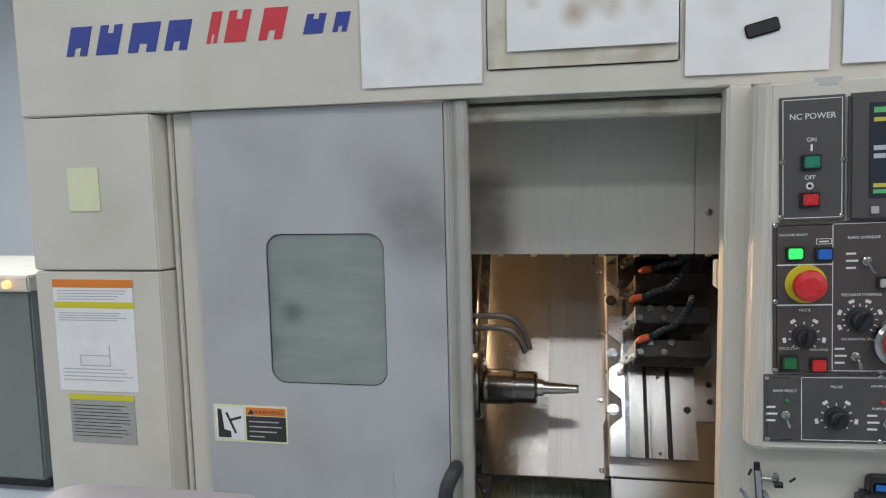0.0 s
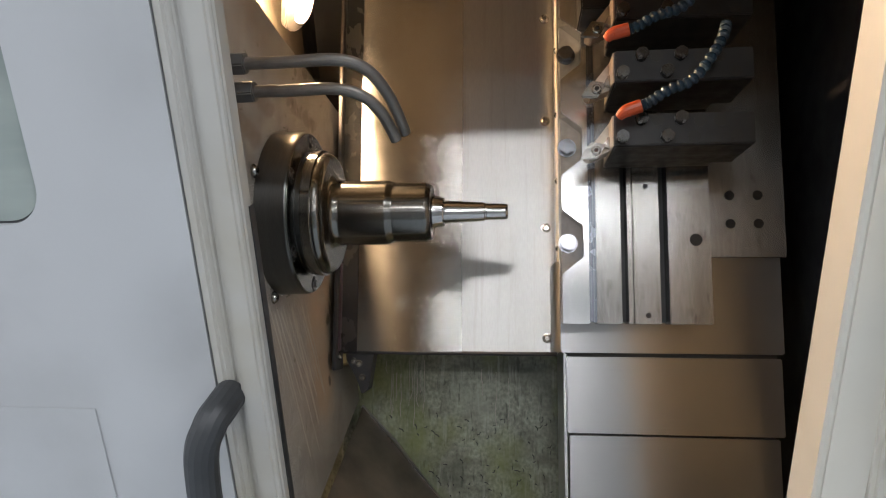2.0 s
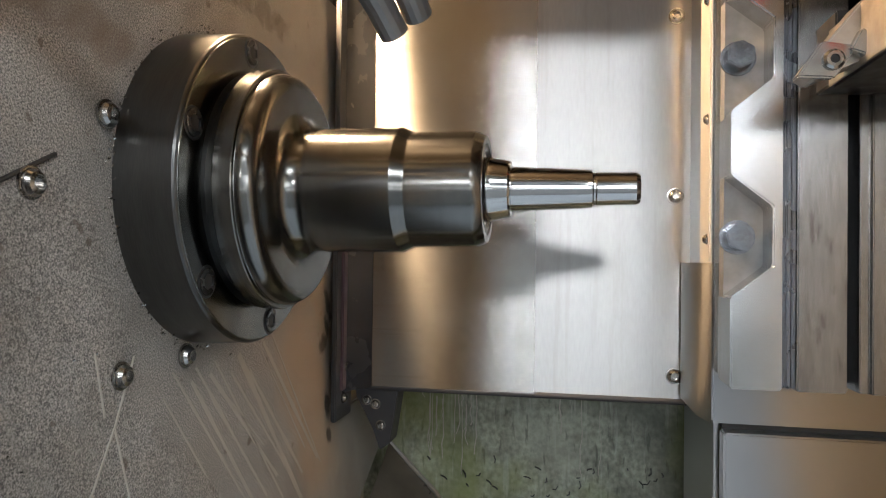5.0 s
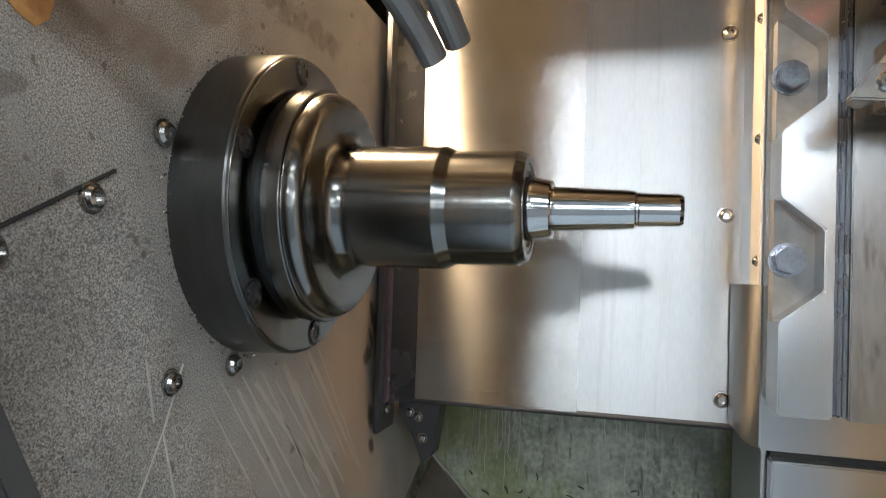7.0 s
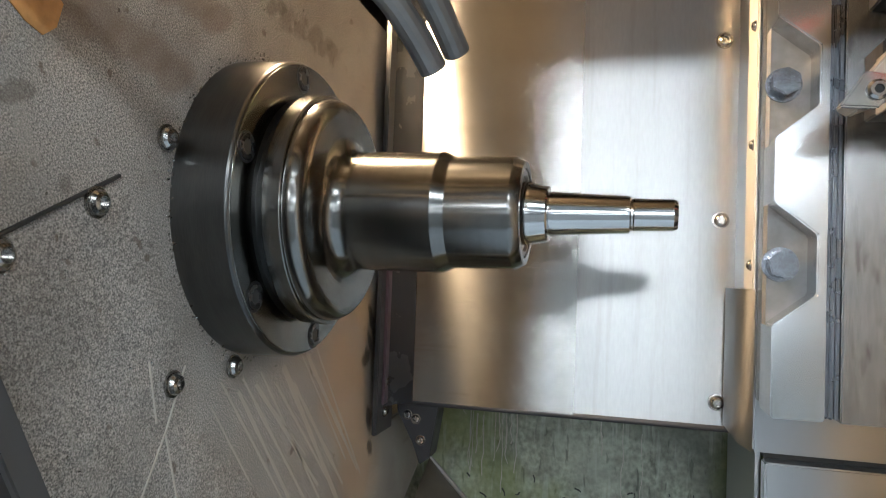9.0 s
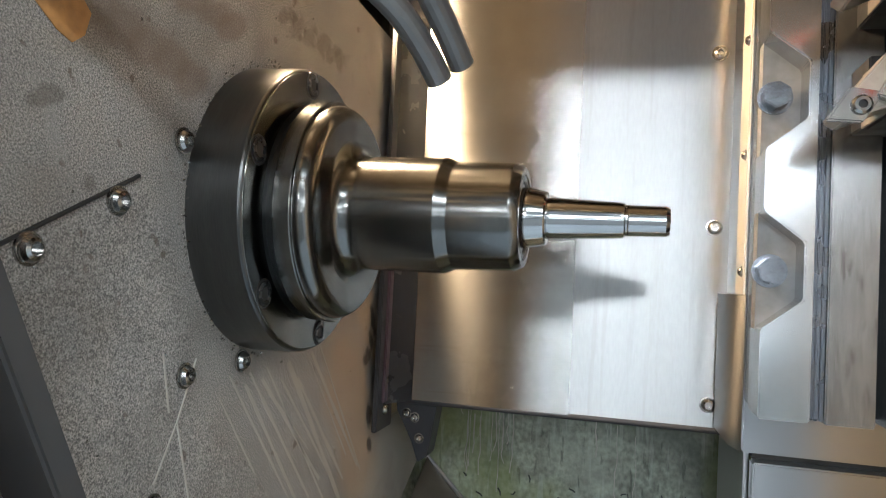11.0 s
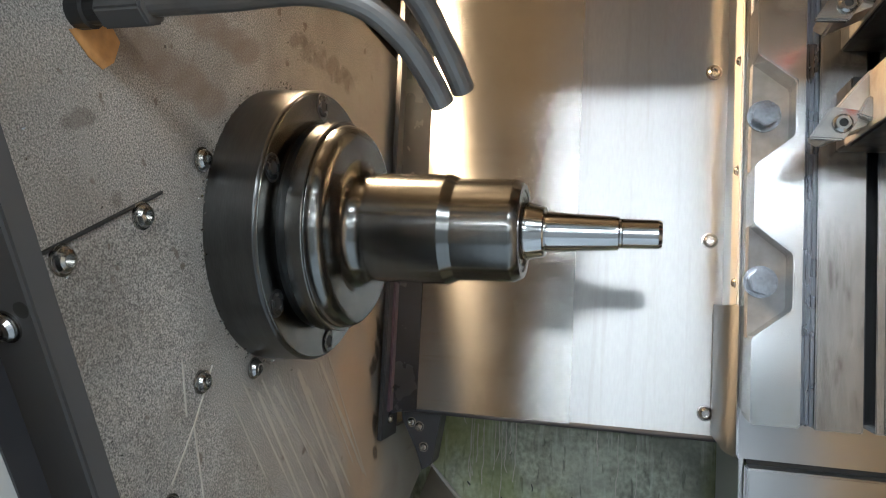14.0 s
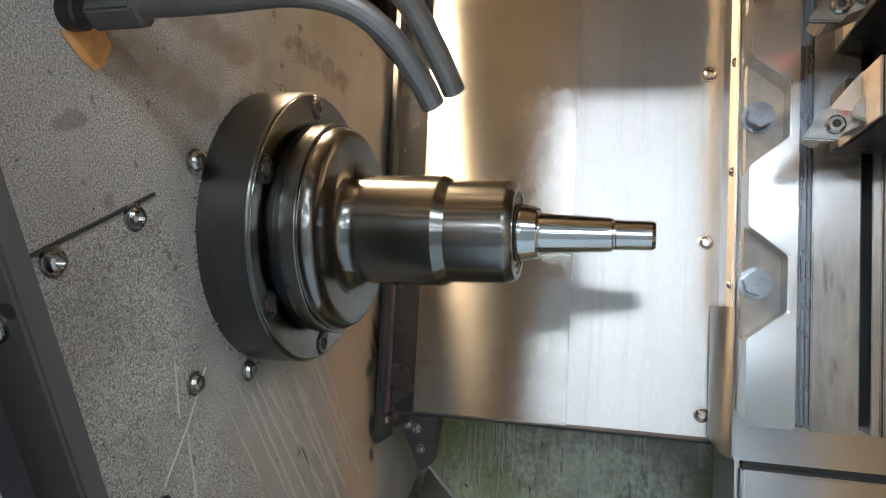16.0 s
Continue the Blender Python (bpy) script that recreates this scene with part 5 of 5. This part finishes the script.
def button(parent, x, z, mat, s=0.022, hh=0.017, name="push_button"):
    b = part(name, box(x - s / 2 - 0.003, x + s / 2 + 0.003, -0.009, -0.004, z - hh / 2 - 0.003, z + hh / 2 + 0.003, 0.001), BLACK_PLASTIC, parent)
    part("button_cap", box(x - s / 2, x + s / 2, -0.013, -0.009, z - hh / 2, z + hh / 2, 0.0015), mat, b)


button(pw, 0.080, 0.457, GREEN_PLASTIC)
button(pw, 0.078, 0.400, RED_PLASTIC)
button(main, 0.057, 0.318, LED_GREEN, 0.02, 0.016)
button(main, 0.098, 0.316, BLUE_PLASTIC, 0.02, 0.016)
button(main, 0.049, 0.146, GREEN_DARK, 0.02, 0.018)
button(main, 0.091, 0.142, RED_PLASTIC, 0.02, 0.018)
for x, z in ((0.222, 0.305), (0.186, 0.270), (0.218, 0.270), (0.215, 0.240), (0.25, 0.270)):
    button(main, x, z, GREY_KEY, 0.022, 0.013)
FACE = Matrix.Rotation(radians(-90), 4, "Z")
es = part("emergency_stop", moved(turned([(0.0, 0.030), (0.002, 0.030), (0.003, 0.029)], 40), Matrix.Translation((0.073, -0.004, 0.270)) @ FACE), YELLOW_PLASTIC, main, "yellow disc under a red mushroom button")
part("mushroom", moved(turned([(0.003, 0.014), (0.014, 0.014), (0.015, 0.023), (0.020, 0.0245), (0.026, 0.022), (0.029, 0.014), (0.030, 0.002)], 40), Matrix.Translation((0.073, -0.004, 0.270)) @ FACE), RED_PLASTIC, es, "red mushroom button")


def knob(parent, x, z, r=0.015, ticks=11, turn=20):
    k = part("rotary_knob", moved(turned([(0.0, r * 1.25), (0.004, r * 1.25), (0.005, r), (0.016, r * 0.92), (0.018, r * 0.8)], 28), Matrix.Translation((x, -0.004, z)) @ FACE), BLACK_PLASTIC, parent)
    part("grip", moved(box(-0.004, 0.004, -0.026, -0.016, -r, r, 0.0015), Matrix.Translation((x, -0.004, z)) @ Matrix.Rotation(radians(turn), 4, "Y")), BLACK_PLASTIC, k)
    bits = []
    for i in range(ticks):
        a = radians(-135 + 270 * i / (ticks - 1))
        bits.append(moved(box(-0.0008, 0.0008, -0.0006, 0, r * 1.4, r * 1.4 + 0.004), Matrix.Translation((x, -0.004, z)) @ Matrix.Rotation(a, 4, "Y")))
        if i % 2:
            bits.append(moved(box(-0.004, 0.004, -0.0006, 0, r * 1.4 + 0.007, r * 1.4 + 0.012), Matrix.Translation((x, -0.004, z)) @ Matrix.Rotation(a, 4, "Y")))
    part("dial_scale", join(*bits), WHITE_INK, k, "white dial marks")


knob(main, 0.071, 0.187, 0.014, 9, 10)
knob(main, 0.150, 0.213, 0.015, 13, 30)
knob(lowp, 0.118, 0.057, 0.014, 9, 40)
knob(lowp, 0.236, 0.05, 0.014, 13, 20)


def toggle(parent, x, z, up=-1):
    t = part("toggle_switch", moved(turned([(0, 0.007), (0.004, 0.007), (0.005, 0.005), (0.008, 0.005)], 12), Matrix.Translation((x, -0.004, z)) @ FACE), CHROME, parent)
    part("lever", tube([(x, -0.01, z), (x + 0.002, -0.018, z + 0.008 * up), (x + 0.004, -0.024, z + 0.016 * up)], 0.003, 10, [0.002, 0.003, 0.0034]), CHROME, t)
    part("switch_legend", join(*[box(x - 0.028, x - 0.014 + 0.003 * (i % 2), -0.0046, -0.004, z - 0.012 + 0.011 * i, z - 0.009 + 0.011 * i) for i in range(3)]), WHITE_INK, t)


toggle(main, 0.158, 0.304)
toggle(main, 0.143, 0.156)
toggle(lowp, 0.043, 0.062)
toggle(lowp, 0.19, 0.05)
part("led", moved(turned([(0, 0.0035), (0.003, 0.003), (0.0042, 0.0012)], 12), Matrix.Translation((0.045, -0.004, 0.083)) @ FACE), GREEN_DARK, lowp)
for x, z in ((0.183, 0.083), (0.21, 0.083)):
    part("led", moved(turned([(0, 0.0035), (0.003, 0.003), (0.0042, 0.0012)], 12), Matrix.Translation((x, -0.004, z)) @ FACE), DARK_RED, lowp)
wheel = part("handwheel", moved(turned([(0, 0.040), (0.008, 0.041), (0.014, 0.039), (0.018, 0.034), (0.018, 0.026)], 48), Matrix.Translation((0.205, -0.004, 0.178)) @ FACE), CHROME, main, "chrome handwheel with a red centre disc")
part("disc", moved(turned([(0.016, 0.030), (0.019, 0.030), (0.0195, 0.027)], 40), Matrix.Translation((0.205, -0.004, 0.178)) @ FACE), DARK_RED, wheel, "dull red centre disc")
part("emblem", moved(turned([(0.0193, 0.019), (0.0200, 0.0185)], 32), Matrix.Translation((0.205, -0.004, 0.178)) @ FACE), PURPLE, wheel, "purple round emblem")
part("crank_knob", rod((0.185, -0.022, 0.180), (0.185, -0.034, 0.180), 0.006, bevel=0.0015), CHROME, wheel)


lettering(pw, "NC POWER", 0.082, 0.522, 0.0125)
lettering(pw, "ON", 0.081, 0.488, 0.009)
lettering(pw, "OFF", 0.079, 0.431, 0.009)
lettering(main, "MACHINE READY", 0.055, 0.345, 0.0052)
lettering(main, "MODE", 0.072, 0.227, 0.006)
lettering(main, "CYCLE START", 0.05, 0.1665, 0.0052)
lettering(main, "FEED HOLD", 0.092, 0.1645, 0.0052)
lettering(main, "RAPID OVERRIDE", 0.155, 0.338, 0.006)
lettering(main, "FEEDRATE OVERRIDE", 0.152, 0.25, 0.006)
lettering(main, "INCREMENTAL FEED", 0.148, 0.181, 0.0052)
lettering(lowp, "DRIVE SELECT", 0.043, 0.098, 0.0058)
lettering(lowp, "MODE", 0.118, 0.105, 0.006)
lettering(lowp, "LOADER ALARM", 0.183, 0.107, 0.0045)
lettering(lowp, "STOCKER ALARM", 0.213, 0.107, 0.0045)
lettering(lowp, "RAPID OVERRIDE", 0.188, 0.071, 0.005)
part("power_mark", box(0.0795, 0.0825, -0.0046, -0.004, 0.474, 0.484), WHITE_INK, pw)
part("off_mark", moved(turned([(0.0, 0.0055), (0.0005, 0.0055), (0.0005, 0.003), (0.0, 0.003)], 20), Matrix.Translation((0.0785, -0.0042, 0.421)) @ FACE), WHITE_INK, pw)
part("box_mark", join(box(0.088, 0.11, -0.0046, -0.004, 0.331, 0.332), box(0.088, 0.11, -0.0046, -0.004, 0.339, 0.340), box(0.088, 0.089, -0.0046, -0.004, 0.331, 0.34), box(0.109, 0.11, -0.0046, -0.004, 0.331, 0.34), box(0.092, 0.106, -0.0046, -0.004, 0.334, 0.3365)), WHITE_INK, main)
for x, z in ((0.040, 0.459), (0.124, 0.459), (0.038, 0.374), (0.124, 0.374)):
    shared("plate_screw", MINI, pw, pose(x, -0.004, z))
for x, z in ((0.030, 0.362), (0.030, 0.243), (0.030, 0.134), (0.2, 0.363), (0.18, 0.132)):
    shared("plate_screw", MINI, main, pose(x, -0.0045, z))
for x, z in ((0.017, 0.121), (0.017, 0.021), (0.18, 0.123), (0.18, 0.02)):
    shared("plate_screw", MINI, lowp, pose(x, -0.0045, z))
for k in range(2):
    part("maker_bar", box(0.085 + 0.006 * k, 0.125 - 0.006 * k, -0.0004, 0.0, 0.578 - 0.008 * k, 0.583 - 0.008 * k), GREY_INK, ctl)

apron = thing("console_apron", "cream sheet below the control console", "machine cover", by_console(0.522, 1.195, 0))
part("sheet", box(0.0, 0.70, 0.0, 0.10, 0.08, 1.071, 0.004), CREAM, apron)
part("plinth", box(0.02, 0.68, 0.02, 0.12, -0.03, 0.08), BLACK_PAINT, apron)
part("slot", moved(box(-0.006, 0.006, -0.0006, 0, -0.0022, 0.0022, 0.0005), Matrix.Translation((0.079, 0, 1.0)) @ Matrix.Rotation(radians(-35), 4, "Y")), SEAM_DARK, apron)
part("slot", moved(box(-0.006, 0.006, -0.0006, 0, -0.0022, 0.0022, 0.0005), Matrix.Translation((0.012, 0, 1.012)) @ Matrix.Rotation(radians(-70), 4, "Y")), SEAM_DARK, apron)

# ---- air gun hanging on the apron ----
gun = thing("air_gun", "chrome air blow gun hanging on a hook with a brass fitting", "air gun", Matrix.Translation((0.5724, 1.1615, 0.986)) @ Matrix.Scale(0.76, 4))
part("body", tube(smooth_path([(-0.019, 0, 0.078), (-0.016, 0, 0.045), (-0.012, 0, 0.01), (0.004, 0, -0.018), (0.010, 0, -0.045)], 5), 0.008, 14), CHROME, gun)
part("nozzle", rod((-0.0195, 0, 0.076), (-0.0205, 0, 0.092), 0.0065), BLACK_OXIDE, gun)
part("hook_arm", tube(smooth_path([(-0.012, 0.0, 0.058), (0.01, 0.0, 0.057), (0.022, 0.008, 0.056), (0.024, 0.026, 0.056)], 4), 0.006, 10), CHROME, gun)
part("hook_tip", rod((0.014, -0.004, 0.048), (0.03, -0.004, 0.048), 0.007), BLACK_OXIDE, gun)
part("guard", tube(smooth_path([(-0.006, 0, 0.03), (0.004, 0, 0.012), (0.014, -0.004, 0.003), (0.026, -0.006, 0.001)], 4), 0.006, 10), CHROME, gun)
part("lever", tube(smooth_path([(-0.052, -0.004, 0.035), (-0.042, -0.006, 0.02), (-0.034, -0.006, 0.0), (-0.022, -0.004, -0.012), (-0.004, -0.002, -0.006)], 5), 0.0048, 10), CHROME, gun)
part("pivot", rod((-0.026, -0.012, 0.0), (-0.026, 0.012, 0.0), 0.006), CHROME, gun)
part("fitting", prism([(0.010 + 0.009 * math.cos(math.pi / 3 * k), 0.009 * math.sin(math.pi / 3 * k)) for k in range(6)], -0.066, -0.044, "z", 0.001), BRASS, gun, "brass hex fitting")
part("hose", tube(smooth_path([(0.010, 0, -0.064), (0.014, 0.002, -0.14), (0.02, 0.0, -0.3), (0.03, 0.0, -0.5)], 5), 0.0065, 12), HOSE_OLIVE, gun, "olive air hose")

# ---- handheld pendant ----
pend = thing("hand_pendant", "black handheld pendant with knobs hanging on a blue hook", "pendant", by_console(0.731, 1.1955, 0.872) @ pose(0, 0, 0, 0, 2, 0) @ Matrix.Scale(0.82, 4))
part("body", box(-0.05, 0.05, -0.045, 0.0, -0.08, 0.145, 0.008, 3), BLACK_PLASTIC, pend)
part("hanger", prism(rounded(-0.032, 0.032, 0.135, 0.178, 0.012), -0.03, -0.004, "y", 0.003), BLACK_PLASTIC, pend)
part("hook", box(-0.024, 0.024, -0.034, -0.028, 0.150, 0.168, 0.003), BLUE_PLASTIC, pend, "blue hook plate")
for z0, z1 in ((0.098, 0.132), (0.058, 0.092)):
    part("face_label", box(-0.033, 0.04, -0.0462, -0.045, z0, z1, 0.0004), GREY_KEY, pend)
part("stop_button", box(-0.028, -0.011, -0.053, -0.046, 0.112, 0.127, 0.002), RED_PLASTIC, pend, "red button")
for x, z in ((-0.019, 0.103), (0.024, 0.115), (-0.015, 0.075), (0.024, 0.075)):
    part("small_knob", moved(turned([(0, 0.008), (0.01, 0.007), (0.011, 0.006)], 16), Matrix.Translation((x, -0.046, z)) @ FACE), BLACK_PLASTIC, pend)
part("jog_dial", moved(turned([(0, 0.036), (0.012, 0.034), (0.014, 0.03)], 36), Matrix.Translation((0.002, -0.045, 0.012)) @ FACE), BLACK_PLASTIC, pend)
